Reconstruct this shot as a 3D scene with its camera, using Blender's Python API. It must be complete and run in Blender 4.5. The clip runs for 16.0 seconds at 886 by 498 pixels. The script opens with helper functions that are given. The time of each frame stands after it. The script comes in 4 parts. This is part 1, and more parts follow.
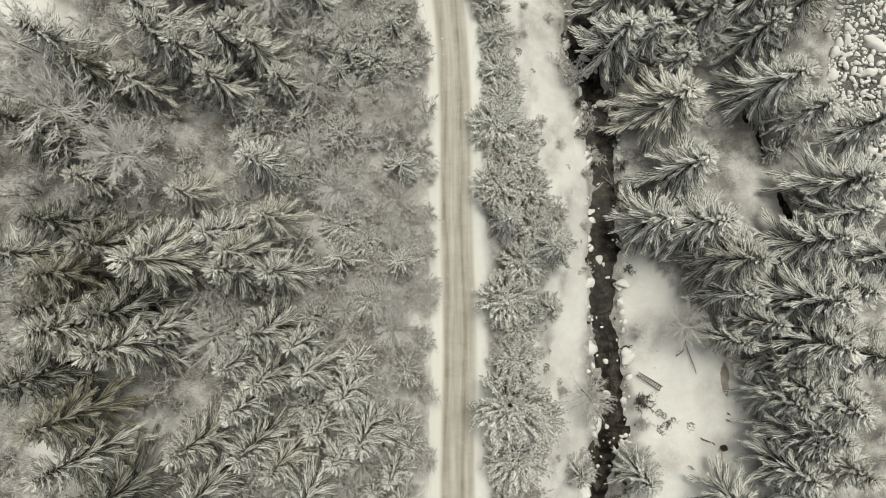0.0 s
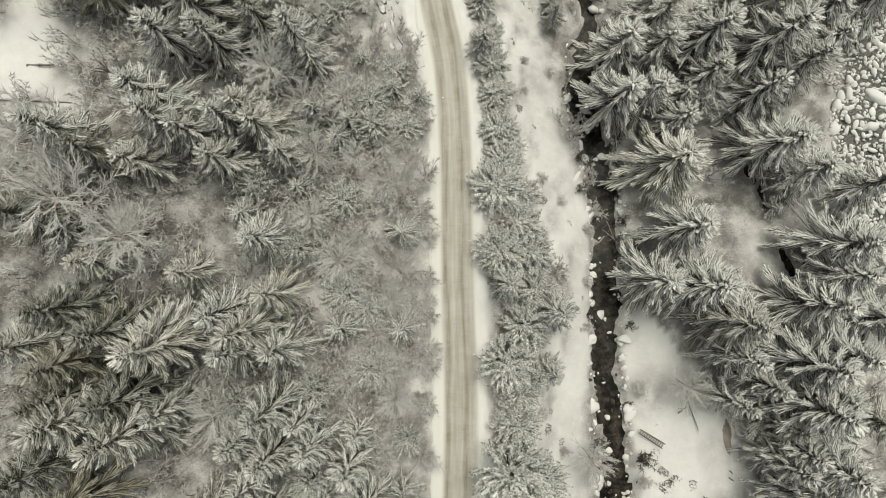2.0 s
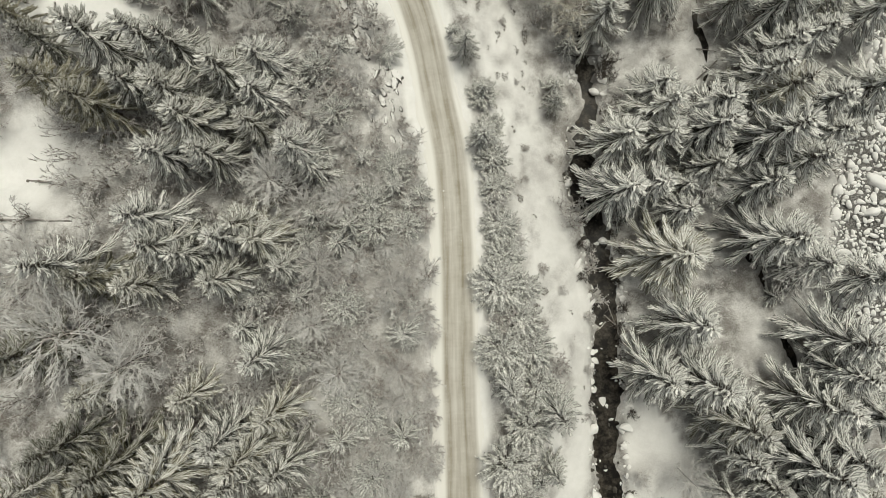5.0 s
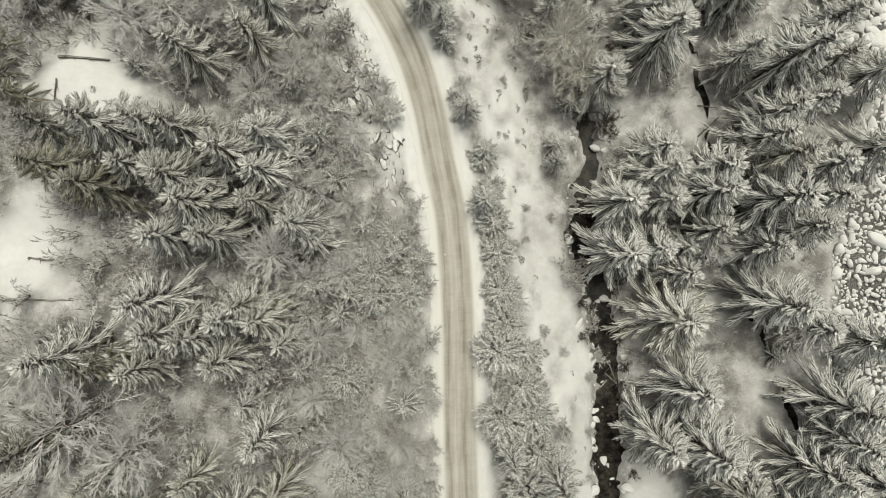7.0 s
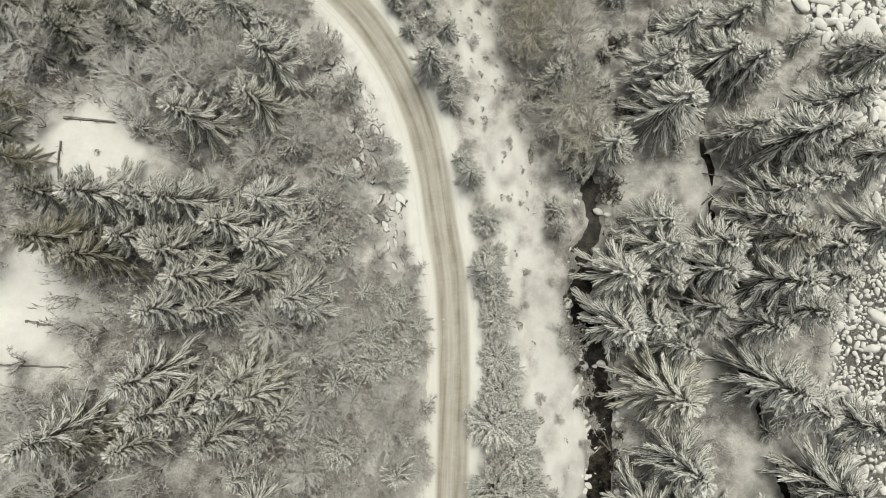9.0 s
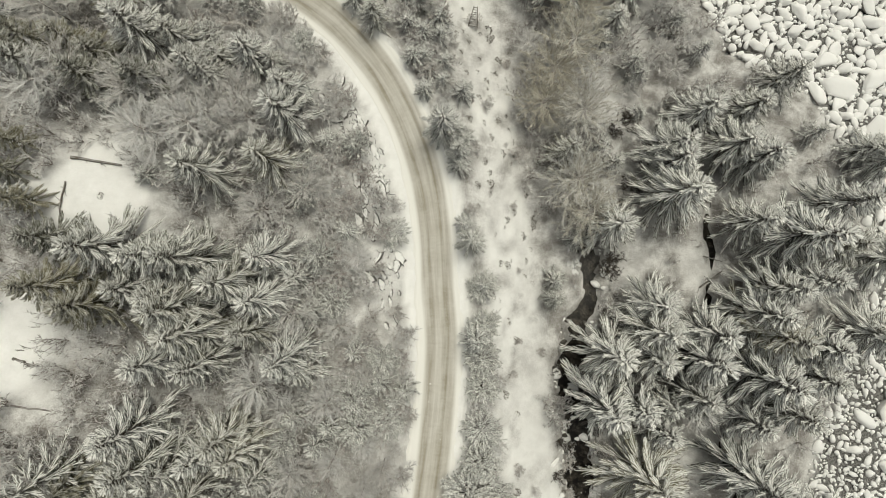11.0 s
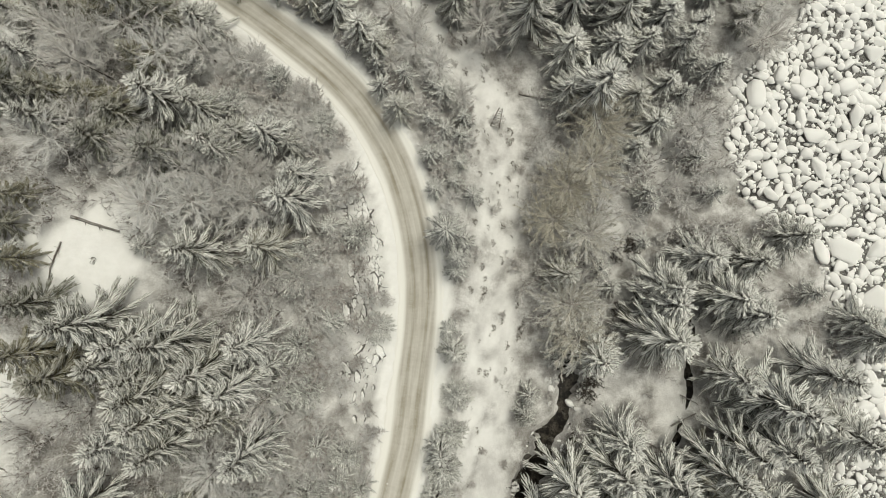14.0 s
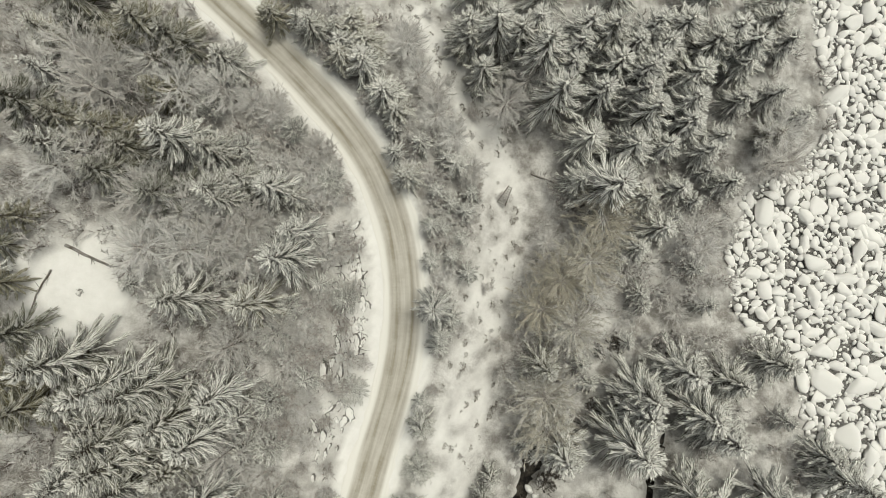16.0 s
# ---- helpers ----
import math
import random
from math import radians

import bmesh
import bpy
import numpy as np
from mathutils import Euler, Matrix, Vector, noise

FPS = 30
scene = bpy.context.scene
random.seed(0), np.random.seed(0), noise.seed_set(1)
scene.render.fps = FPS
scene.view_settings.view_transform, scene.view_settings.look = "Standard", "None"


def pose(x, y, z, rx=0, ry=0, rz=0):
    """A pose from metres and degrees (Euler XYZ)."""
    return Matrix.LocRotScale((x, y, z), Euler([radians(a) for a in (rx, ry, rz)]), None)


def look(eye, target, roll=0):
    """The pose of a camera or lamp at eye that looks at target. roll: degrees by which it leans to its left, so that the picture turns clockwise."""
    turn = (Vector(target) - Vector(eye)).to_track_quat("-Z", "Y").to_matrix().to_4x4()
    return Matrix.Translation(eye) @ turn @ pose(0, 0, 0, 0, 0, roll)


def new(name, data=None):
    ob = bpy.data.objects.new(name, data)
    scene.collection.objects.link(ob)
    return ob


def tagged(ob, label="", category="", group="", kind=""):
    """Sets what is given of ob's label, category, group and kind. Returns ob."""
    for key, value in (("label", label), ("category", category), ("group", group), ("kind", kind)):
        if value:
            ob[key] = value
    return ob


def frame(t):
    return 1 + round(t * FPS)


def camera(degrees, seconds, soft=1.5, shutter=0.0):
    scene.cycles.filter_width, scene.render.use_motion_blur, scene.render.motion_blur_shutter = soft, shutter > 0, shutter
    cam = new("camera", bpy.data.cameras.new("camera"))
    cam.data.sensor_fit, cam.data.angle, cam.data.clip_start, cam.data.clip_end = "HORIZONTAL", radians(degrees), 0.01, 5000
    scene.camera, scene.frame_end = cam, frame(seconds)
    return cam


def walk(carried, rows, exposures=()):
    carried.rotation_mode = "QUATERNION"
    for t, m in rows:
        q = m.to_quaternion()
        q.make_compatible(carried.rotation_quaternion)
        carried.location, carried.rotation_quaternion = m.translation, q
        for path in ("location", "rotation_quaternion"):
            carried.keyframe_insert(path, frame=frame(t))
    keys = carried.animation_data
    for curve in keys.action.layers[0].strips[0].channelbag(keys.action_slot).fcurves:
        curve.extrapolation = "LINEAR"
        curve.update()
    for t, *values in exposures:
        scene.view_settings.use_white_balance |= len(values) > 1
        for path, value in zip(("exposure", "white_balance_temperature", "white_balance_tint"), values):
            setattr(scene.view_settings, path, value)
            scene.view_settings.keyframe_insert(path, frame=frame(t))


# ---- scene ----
# The camera: a drone that looks straight down and flies level up the valley.
EYE = 74.0
cam = camera(70.0, 16.0, soft=0.9)
ROWS = [
    (0.0, 0.00, 0.00, 0.00, -5.32), (0.5, 0.13, 1.73, -0.06, -5.37), (1.0, 0.26, 3.59, -0.16, -5.40),
    (1.5, 0.41, 5.35, -0.18, -5.44), (2.0, 0.55, 7.26, -0.23, -5.47), (2.5, 0.70, 9.06, -0.24, -5.50),
    (3.0, 0.84, 11.01, -0.30, -5.51), (3.5, 1.03, 12.85, -0.30, -5.59), (4.0, 1.22, 14.84, -0.33, -5.63),
    (6.5, 1.97, 24.40, -0.37, -5.74), (7.0, 2.15, 26.42, -0.38, -5.67), (7.5, 2.30, 28.31, -0.41, -5.57),
    (8.0, 2.49, 30.38, -0.43, -5.34), (8.5, 2.64, 32.29, -0.49, -4.73), (9.0, 2.78, 34.32, -0.56, -3.41),
    (11.5, 3.32, 44.30, -0.61, 3.88), (12.0, 3.36, 46.49, -0.61, 5.69), (12.5, 3.33, 48.54, -0.61, 7.22),
    (13.0, 3.23, 50.78, -0.58, 8.91), (13.5, 3.05, 52.86, -0.54, 10.55), (14.0, 2.81, 55.16, -0.47, 12.36),
    (14.5, 2.49, 57.37, -0.42, 14.12), (15.0, 2.10, 59.75, -0.37, 16.85), (15.5, 1.62, 61.99, -0.31, 19.61),
    (16.0, 1.02, 64.45, -0.23, 21.92),
]
WB = (-0.33, 6900, 2.5)
walk(cam, [(t, pose(x, y, EYE + z, 0, 0, yaw)) for t, x, y, z, yaw in ROWS], [(0.0, *WB), (16.0, *WB)])

# Overcast winter sky with a wide, weak sun from the north.
SUN_EL, SUN_AZ = 67.0, 25.0
world = bpy.data.worlds.new("overcast_sky")
scene.world = world
world.use_nodes = True
wt = world.node_tree
sky = wt.nodes.new("ShaderNodeTexSky")
sky.sky_type = "NISHITA"
sky.sun_disc = False
sky.sun_elevation, sky.sun_rotation = radians(SUN_EL), radians(SUN_AZ)
sky.air_density, sky.dust_density, sky.ozone_density = 1.0, 6.0, 1.0
soft_sky = wt.nodes.new("ShaderNodeHueSaturation")
soft_sky.inputs["Saturation"].default_value = 0.25
wt.links.new(sky.outputs[0], soft_sky.inputs["Color"])
wt.links.new(soft_sky.outputs[0], wt.nodes["Background"].inputs["Color"])
wt.nodes["Background"].inputs["Strength"].default_value = 0.102
sun = new("sun", bpy.data.lights.new("sun", "SUN"))
sun.data.energy, sun.data.angle, sun.data.color = 1.5, radians(32), (1.0, 0.95, 0.87)
az, el = radians(SUN_AZ), radians(SUN_EL)
sun.matrix_world = look((0, 0, 150), Vector((0, 0, 150)) - Vector((math.sin(az) * math.cos(el), math.cos(az) * math.cos(el), math.sin(el))))

rng = np.random.default_rng(7)


# ---- materials ----
def material(name, rough=0.9):
    m = bpy.data.materials.new(name)
    m.use_nodes = True
    nt = m.node_tree
    b = nt.nodes["Principled BSDF"]
    b.inputs["Roughness"].default_value = rough
    b.inputs["Specular IOR Level"].default_value = 0.25
    return m, nt, b


def noise_tex(nt, scale, detail=4.0, rough=0.6, coords="Object"):
    tc = nt.nodes.new("ShaderNodeTexCoord")
    n = nt.nodes.new("ShaderNodeTexNoise")
    n.inputs["Scale"].default_value, n.inputs["Detail"].default_value, n.inputs["Roughness"].default_value = scale, detail, rough
    nt.links.new(tc.outputs[coords], n.inputs["Vector"])
    return n.outputs["Fac"]


def ramp(nt, fac, lo, hi, a=0.0, b=1.0):
    """Maps fac from lo..hi to a..b, clamped."""
    r = nt.nodes.new("ShaderNodeMapRange")
    r.inputs[1].default_value, r.inputs[2].default_value, r.inputs[3].default_value, r.inputs[4].default_value = lo, hi, a, b
    nt.links.new(fac, r.inputs[0])
    return r.outputs[0]


def mixed(nt, fac, a, b, how="MIX"):
    x = nt.nodes.new("ShaderNodeMix")
    x.data_type, x.blend_type = "RGBA", how
    for k, v in ((0, fac), (6, a), (7, b)):
        if isinstance(v, (int, float)):
            x.inputs[k].default_value = v
        elif isinstance(v, tuple):
            x.inputs[k].default_value = (*v, 1)
        else:
            nt.links.new(v, x.inputs[k])
    return x.outputs[2]


def maths(nt, op, a, b=0.0, c=0.0):
    x = nt.nodes.new("ShaderNodeMath")
    x.operation, x.use_clamp = op, True
    for k, v in ((0, a), (1, b), (2, c)):
        if isinstance(v, (int, float)):
            x.inputs[k].default_value = v
        else:
            nt.links.new(v, x.inputs[k])
    return x.outputs[0]


def relief(nt, bsdf, height, strength=0.5, distance=0.05):
    b = nt.nodes.new("ShaderNodeBump")
    b.inputs["Strength"].default_value, b.inputs["Distance"].default_value = strength, distance
    nt.links.new(height, b.inputs["Height"])
    nt.links.new(b.outputs[0], bsdf.inputs["Normal"])


def attribute(nt, name):
    a = nt.nodes.new("ShaderNodeAttribute")
    a.attribute_name = name
    return a.outputs["Fac"]


def upward(nt):
    g = nt.nodes.new("ShaderNodeNewGeometry")
    s = nt.nodes.new("ShaderNodeSeparateXYZ")
    nt.links.new(g.outputs["Normal"], s.inputs[0])
    return s.outputs["Z"]


def random_of_thing(nt):
    return nt.nodes.new("ShaderNodeObjectInfo").outputs["Random"]


SNOW = (0.91, 0.905, 0.885)


def snow_ground_material():
    m, nt, b = material("snow_ground", 0.85)
    big, mid, fine = noise_tex(nt, 0.12, 5), noise_tex(nt, 0.9, 6, 0.7), noise_tex(nt, 6.0, 4, 0.7)
    litter, gravel = attribute(nt, "litter"), attribute(nt, "gravel")
    blotch = noise_tex(nt, 0.38, 6, 0.62)
    patch = ramp(nt, blotch, 0.36, 0.60, 0.25, 1.0)
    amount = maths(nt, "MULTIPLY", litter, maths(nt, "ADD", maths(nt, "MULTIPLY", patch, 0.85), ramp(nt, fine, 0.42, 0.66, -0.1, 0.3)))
    # Dry litter, coloured darker so that it also carries the shade between trees.
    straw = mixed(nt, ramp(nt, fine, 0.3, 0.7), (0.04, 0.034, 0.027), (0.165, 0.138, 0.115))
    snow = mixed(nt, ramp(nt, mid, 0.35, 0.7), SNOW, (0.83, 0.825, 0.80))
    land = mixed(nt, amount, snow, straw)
    pebbles = mixed(nt, ramp(nt, fine, 0.38, 0.62), (0.035, 0.033, 0.03), (0.30, 0.295, 0.28))
    nt.links.new(mixed(nt, gravel, land, pebbles), b.inputs["Base Color"])
    relief(nt, b, maths(nt, "ADD", maths(nt, "MULTIPLY", mid, 0.6), maths(nt, "MULTIPLY", fine, 0.4)), 0.6, 0.18)
    return m


def road_material():
    m, nt, b = material("packed_snow_and_grit", 0.8)
    across = attribute(nt, "across")
    along = nt.nodes.new("ShaderNodeAttribute")
    along.attribute_name = "lane_uv"
    streak = nt.nodes.new("ShaderNodeTexNoise")
    streak.inputs["Scale"].default_value, streak.inputs["Detail"].default_value = 2.2, 6
    st = nt.nodes.new("ShaderNodeMapping")
    st.inputs["Scale"].default_value = (1.0, 0.05, 1.0)
    nt.links.new(along.outputs["Vector"], st.inputs[0])
    nt.links.new(st.outputs[0], streak.inputs["Vector"])
    grain, blot = noise_tex(nt, 9.0, 5, 0.7), noise_tex(nt, 0.35, 4)
    lug = nt.nodes.new("ShaderNodeTexNoise")
    lug.inputs["Scale"].default_value, lug.inputs["Detail"].default_value = 1.6, 5
    lt = nt.nodes.new("ShaderNodeMapping")
    lt.inputs["Scale"].default_value = (0.5, 2.2, 1.0)
    nt.links.new(along.outputs["Vector"], lt.inputs[0])
    nt.links.new(lt.outputs[0], lug.inputs["Vector"])
    marks = maths(nt, "ADD", ramp(nt, streak.outputs["Fac"], 0.35, 0.7, 0.0, 0.38), maths(nt, "ADD", ramp(nt, blot, 0.4, 0.7, 0.0, 0.2), ramp(nt, lug.outputs["Fac"], 0.35, 0.7, -0.03, 0.05)))
    worn = maths(nt, "MULTIPLY", across, maths(nt, "ADD", marks, 0.58))
    sand = mixed(nt, ramp(nt, grain, 0.3, 0.75), (0.37, 0.335, 0.265), (0.23, 0.205, 0.155))
    nt.links.new(mixed(nt, worn, (0.86, 0.85, 0.81), sand), b.inputs["Base Color"])
    relief(nt, b, maths(nt, "ADD", maths(nt, "MULTIPLY", grain, 0.5), streak.outputs["Fac"]), 0.5, 0.05)
    return m


def needles_material(name, green, straw, frost_from, frost_to):
    """Needles with rime: the tips of the twigs and their upper sides are white."""
    m, nt, b = material(name, 0.85)
    tip, up = attribute(nt, "rime"), upward(nt)
    patchy = noise_tex(nt, 1.6, 4, 0.7)
    own = random_of_thing(nt)
    base = mixed(nt, maths(nt, "MULTIPLY", ramp(nt, own, 0.35, 1.0), 0.65), green, straw)
    rime = maths(nt, "ADD", maths(nt, "MULTIPLY", tip, 0.66), maths(nt, "MULTIPLY", ramp(nt, up, 0.0, 0.9), 0.14))
    rime = maths(nt, "ADD", rime, ramp(nt, patchy, 0.3, 0.7, 0.0, 0.2))
    nt.links.new(mixed(nt, ramp(nt, rime, frost_from, frost_to), base, (0.89, 0.885, 0.85)), b.inputs["Base Color"])
    return m


def twig_material(name, wood, rime_share):
    m, nt, b = material(name, 0.9)
    up, patchy = upward(nt), noise_tex(nt, 2.5, 4, 0.7)
    tip = attribute(nt, "rime")
    rime = maths(nt, "ADD", maths(nt, "MULTIPLY", ramp(nt, up, 0.0, 0.9), 0.4), maths(nt, "ADD", maths(nt, "MULTIPLY", tip, 0.5), ramp(nt, patchy, 0.3, 0.75, 0.0, 0.4)))
    own = ramp(nt, random_of_thing(nt), 0.0, 1.0, 0.75, 1.15)
    rime = maths(nt, "MULTIPLY", rime, own)
    nt.links.new(mixed(nt, ramp(nt, rime, 1.08 - rime_share, 1.2 - 0.45 * rime_share), wood, (0.74, 0.735, 0.72)), b.inputs["Base Color"])
    return m


def bark_material(name, dark, light, snow=0.5):
    m, nt, b = material(name, 0.9)
    grain, up = noise_tex(nt, 7.0, 5, 0.7), upward(nt)
    wood = mixed(nt, ramp(nt, grain, 0.35, 0.65), dark, light)
    top = maths(nt, "MULTIPLY", ramp(nt, up, 0.55, 0.95), ramp(nt, noise_tex(nt, 1.3, 3), 0.3, 0.55))
    nt.links.new(mixed(nt, maths(nt, "MULTIPLY", top, snow), wood, SNOW), b.inputs["Base Color"])
    relief(nt, b, grain, 0.8, 0.03)
    return m


def stone_material(name, bare, white):
    """Stone with snow on all that faces up more than bare to white."""
    m, nt, b = material(name, 0.85)
    up, grain, mid = upward(nt), noise_tex(nt, 5.0, 5, 0.7), noise_tex(nt, 1.1, 4)
    rock = mixed(nt, ramp(nt, grain, 0.3, 0.7), (0.10, 0.096, 0.088), (0.26, 0.25, 0.23))
    edge = maths(nt, "ADD", up, ramp(nt, mid, 0.3, 0.7, -0.12, 0.12))
    cap = ramp(nt, edge, bare, white)
    nt.links.new(mixed(nt, cap, rock, SNOW), b.inputs["Base Color"])
    relief(nt, b, grain, 0.35, 0.05)
    return m


def water_material():
    m, nt, b = material("dark_creek_water", 0.25)
    b.inputs["Specular IOR Level"].default_value = 0.08
    bed, fine = noise_tex(nt, 0.9, 5), noise_tex(nt, 3.5, 5, 0.7)
    shallow = mixed(nt, ramp(nt, fine, 0.3, 0.7), (0.016, 0.014, 0.012), (0.12, 0.105, 0.085))
    nt.links.new(mixed(nt, ramp(nt, bed, 0.40, 0.66), (0.010, 0.009, 0.008), shallow), b.inputs["Base Color"])
    relief(nt, b, fine, 0.15, 0.012)
    return m


def plain_material(name, a, c, scale=4.0, rough=0.85):
    m, nt, b = material(name, rough)
    n = noise_tex(nt, scale, 5, 0.7)
    nt.links.new(mixed(nt, ramp(nt, n, 0.3, 0.7), a, c), b.inputs["Base Color"])
    relief(nt, b, n, 0.6, 0.04)
    return m


GROUND = snow_ground_material()
ROAD = road_material()
NEEDLES = needles_material("frosted_spruce_needles", (0.017, 0.022, 0.013), (0.08, 0.078, 0.04), 0.36, 0.70)
NEEDLES_GREEN = needles_material("sparsely_frosted_needles", (0.042, 0.043, 0.019), (0.19, 0.165, 0.08), 0.35, 0.80)
PINE_NEEDLES = needles_material("frosted_pine_needles", (0.034, 0.038, 0.025), (0.09, 0.09, 0.06), 0.20, 0.58)
LIMB = twig_material("frosted_spruce_limb", (0.06, 0.05, 0.04), 0.3)
TWIGS = twig_material("frosted_bare_twigs", (0.29, 0.24, 0.205), 0.80)
THICKET_TWIGS = twig_material("dull_bare_twigs", (0.19, 0.155, 0.13), 0.66)
ALDER = twig_material("yellowish_bare_twigs", (0.47, 0.44, 0.365), 0.5)
RIMED = twig_material("white_rimed_twigs", (0.36, 0.32, 0.285), 0.92)
DARK_TWIGS = twig_material("dark_wet_twigs", (0.07, 0.06, 0.05), 0.35)
BARK = bark_material("grey_brown_bark", (0.07, 0.058, 0.046), (0.16, 0.14, 0.12), 0.35)
LOG = bark_material("snowy_log_bark", (0.06, 0.05, 0.04), (0.15, 0.125, 0.10), 0.35)
STONE = stone_material("snow_capped_stone", -0.08, 0.46)
SLAB = stone_material("snow_topped_rock_slab", 0.62, 0.86)
WET_STONE = plain_material("wet_dark_stone", (0.03, 0.028, 0.024), (0.11, 0.10, 0.085), 2.5, 0.6)
LEDGE = bark_material("dark_rock_and_roots", (0.07, 0.064, 0.056), (0.18, 0.165, 0.15), 0.4)
WATER = water_material()
WOOD = plain_material("weathered_grey_wood", (0.10, 0.09, 0.08), (0.22, 0.20, 0.17), 6.0)
DARK = plain_material("dark_wet_wood", (0.02, 0.018, 0.016), (0.05, 0.045, 0.04))
MUD = plain_material("wet_brown_mud", (0.30, 0.255, 0.225), (0.46, 0.41, 0.365), 1.2, 0.7)
GRASS = twig_material("dead_brown_grass", (0.23, 0.21, 0.18), 0.5)
DRY_TUFT = twig_material("dark_dry_tuft", (0.13, 0.115, 0.095), 0.25)


# ---- the trees' places: east, north and height ----
SLOPE_SOUTH_A = [
    (-7.0, -26.2, 8.0, 1), (-7.2, -22.3, 8.0, 1), (-14.8, -22.2, 12.0, 1), (-5.3, -20.2, 6.4, 1), (-12.1, -19.7, 8.4, 1), (-23.1, -19.4, 13.0, 1),
    (-16.7, -18.3, 11.0, 1), (-6.2, -17.9, 5.8, 1), (-9.4, -17.4, 12.0, 1), (-14.1, -16.7, 8.1, 1), (-18.6, -16.1, 12.0, 1), (-23.1, -15.0, 12.4, 1),
    (-10.8, -12.7, 11.3, 1), (-19.2, -12.3, 12.7, 1), (-14.3, -10.6, 10.3, 1), (-9.8, -10.3, 9.0, 1), (-17.0, -10.2, 13.0, 1), (-2.8, -10.0, 2.5, 1),
    (-20.3, -8.6, 9.9, 1), (-14.5, -7.6, 11.0, 1), (-16.6, -6.0, 14.8, 1), (-27.1, -5.6, 15.7, 1), (-25.4, -4.6, 10.1, 1), (-27.6, -2.6, 13.9, 1),
]
SLOPE_SOUTH_B = [
    (-15.8, -0.8, 10.9, 1), (-19.4, -0.0, 13.0, 1), (-24.7, 1.3, 15.4, 1), (-18.3, 1.7, 13.0, 1), (-24.8, 2.8, 12.0, 1), (-20.5, 3.6, 12.0, 1),
    (-16.2, 4.3, 11.3, 1),
]
SLOPE_MIDDLE_A = [
    (-23.2, 7.5, 9.0, 1), (-3.3, 8.7, 2.5, 1), (-17.1, 10.3, 11.7, 1), (-2.9, 12.9, 3.0, 1), (-14.0, 15.3, 4.1, 1), (-20.1, 17.9, 11.5, 1),
    (-26.8, 18.1, 9.1, 1), (-14.7, 18.7, 9.0, 1), (-9.6, 20.6, 6.0, 1), (-21.8, 20.7, 12.0, 1), (-23.4, 21.3, 14.0, 1), (-16.5, 21.4, 11.0, 1),
    (-18.9, 22.1, 13.0, 1), (-8.3, 22.5, 6.0, 1), (-17.4, 22.9, 12.0, 1), (-11.9, 23.6, 6.0, 1), (-1.9, 24.3, 4.0, 1), (-25.0, 24.4, 13.4, 1),
    (-3.5, 26.5, 5.0, 1), (-11.3, 28.5, 9.5, 1), (-6.5, 29.8, 4.7, 1), (-20.1, 30.1, 13.4, 1), (-24.5, 30.4, 12.5, 1), (-12.5, 30.6, 15.2, 1),
]
SLOPE_MIDDLE_B = [
    (-16.4, 32.9, 13.0, 1), (-21.3, 33.2, 15.4, 1), (-22.0, 35.7, 16.6, 1), (-15.5, 36.2, 13.2, 1), (-23.3, 36.5, 14.0, 1), (-26.7, 37.4, 11.3, 1),
]
SLOPE_NORTH = [
    (-18.6, 38.1, 15.5, 1), (-21.4, 40.3, 16.2, 1), (-23.9, 40.9, 17.1, 1), (-15.6, 41.0, 11.5, 1), (-28.0, 48.8, 3.9, 1), (-22.1, 49.5, 12.7, 1),
    (-16.0, 51.1, 14.0, 1), (-15.2, 57.1, 14.3, 1), (-15.2, 60.2, 12.5, 1), (-23.5, 60.4, 11.7, 1), (-24.6, 61.4, 13.3, 1), (-17.7, 63.6, 7.0, 1),
    (-23.4, 63.6, 8.9, 1), (-20.0, 63.7, 11.5, 1), (-27.9, 65.1, 10.2, 1), (-2.4, 71.2, 5.0, 1), (-3.0, 75.7, 5.0, 1),
]
STRIP_A = [
    (21.1, -29.1, 9.0, 1), (3.9, -28.7, 8.0, 1), (13.7, -28.0, 6.0, 1), (9.8, -8.2, 8.3, 1), (11.4, -8.0, 8.8, 1), (12.8, -1.0, 13.1, 1.15),
    (7.3, 2.8, 10.4, 1), (-0.6, 25.5, 4.6, 1), (7.6, 31.5, 7.6, 1), (18.0, 36.3, 7.2, 1), (8.4, 38.1, 5.0, 1), (18.2, 38.6, 5.0, 1),
    (6.6, 43.2, 7.9, 1), (20.7, 44.1, 5.0, 1), (-42.5, 51.7, 2.5, 0.72), (4.7, 54.4, 9.1, 1), (18.4, 55.2, 14.4, 1), (2.7, 57.4, 10.9, 1),
    (21.2, 59.7, 5.0, 1), (-45.9, 62.1, 13.9, 1), (-40.8, 62.7, 12.7, 1), (2.5, 64.0, 4.0, 1), (2.5, 66.7, 4.0, 1), (0.1, 66.9, 4.0, 1),
]
STRIP_B = [
    (1.7, 72.7, 5.0, 1), (-40.0, 75.1, 14.0, 1), (-49.0, 75.8, 13.0, 1),
]
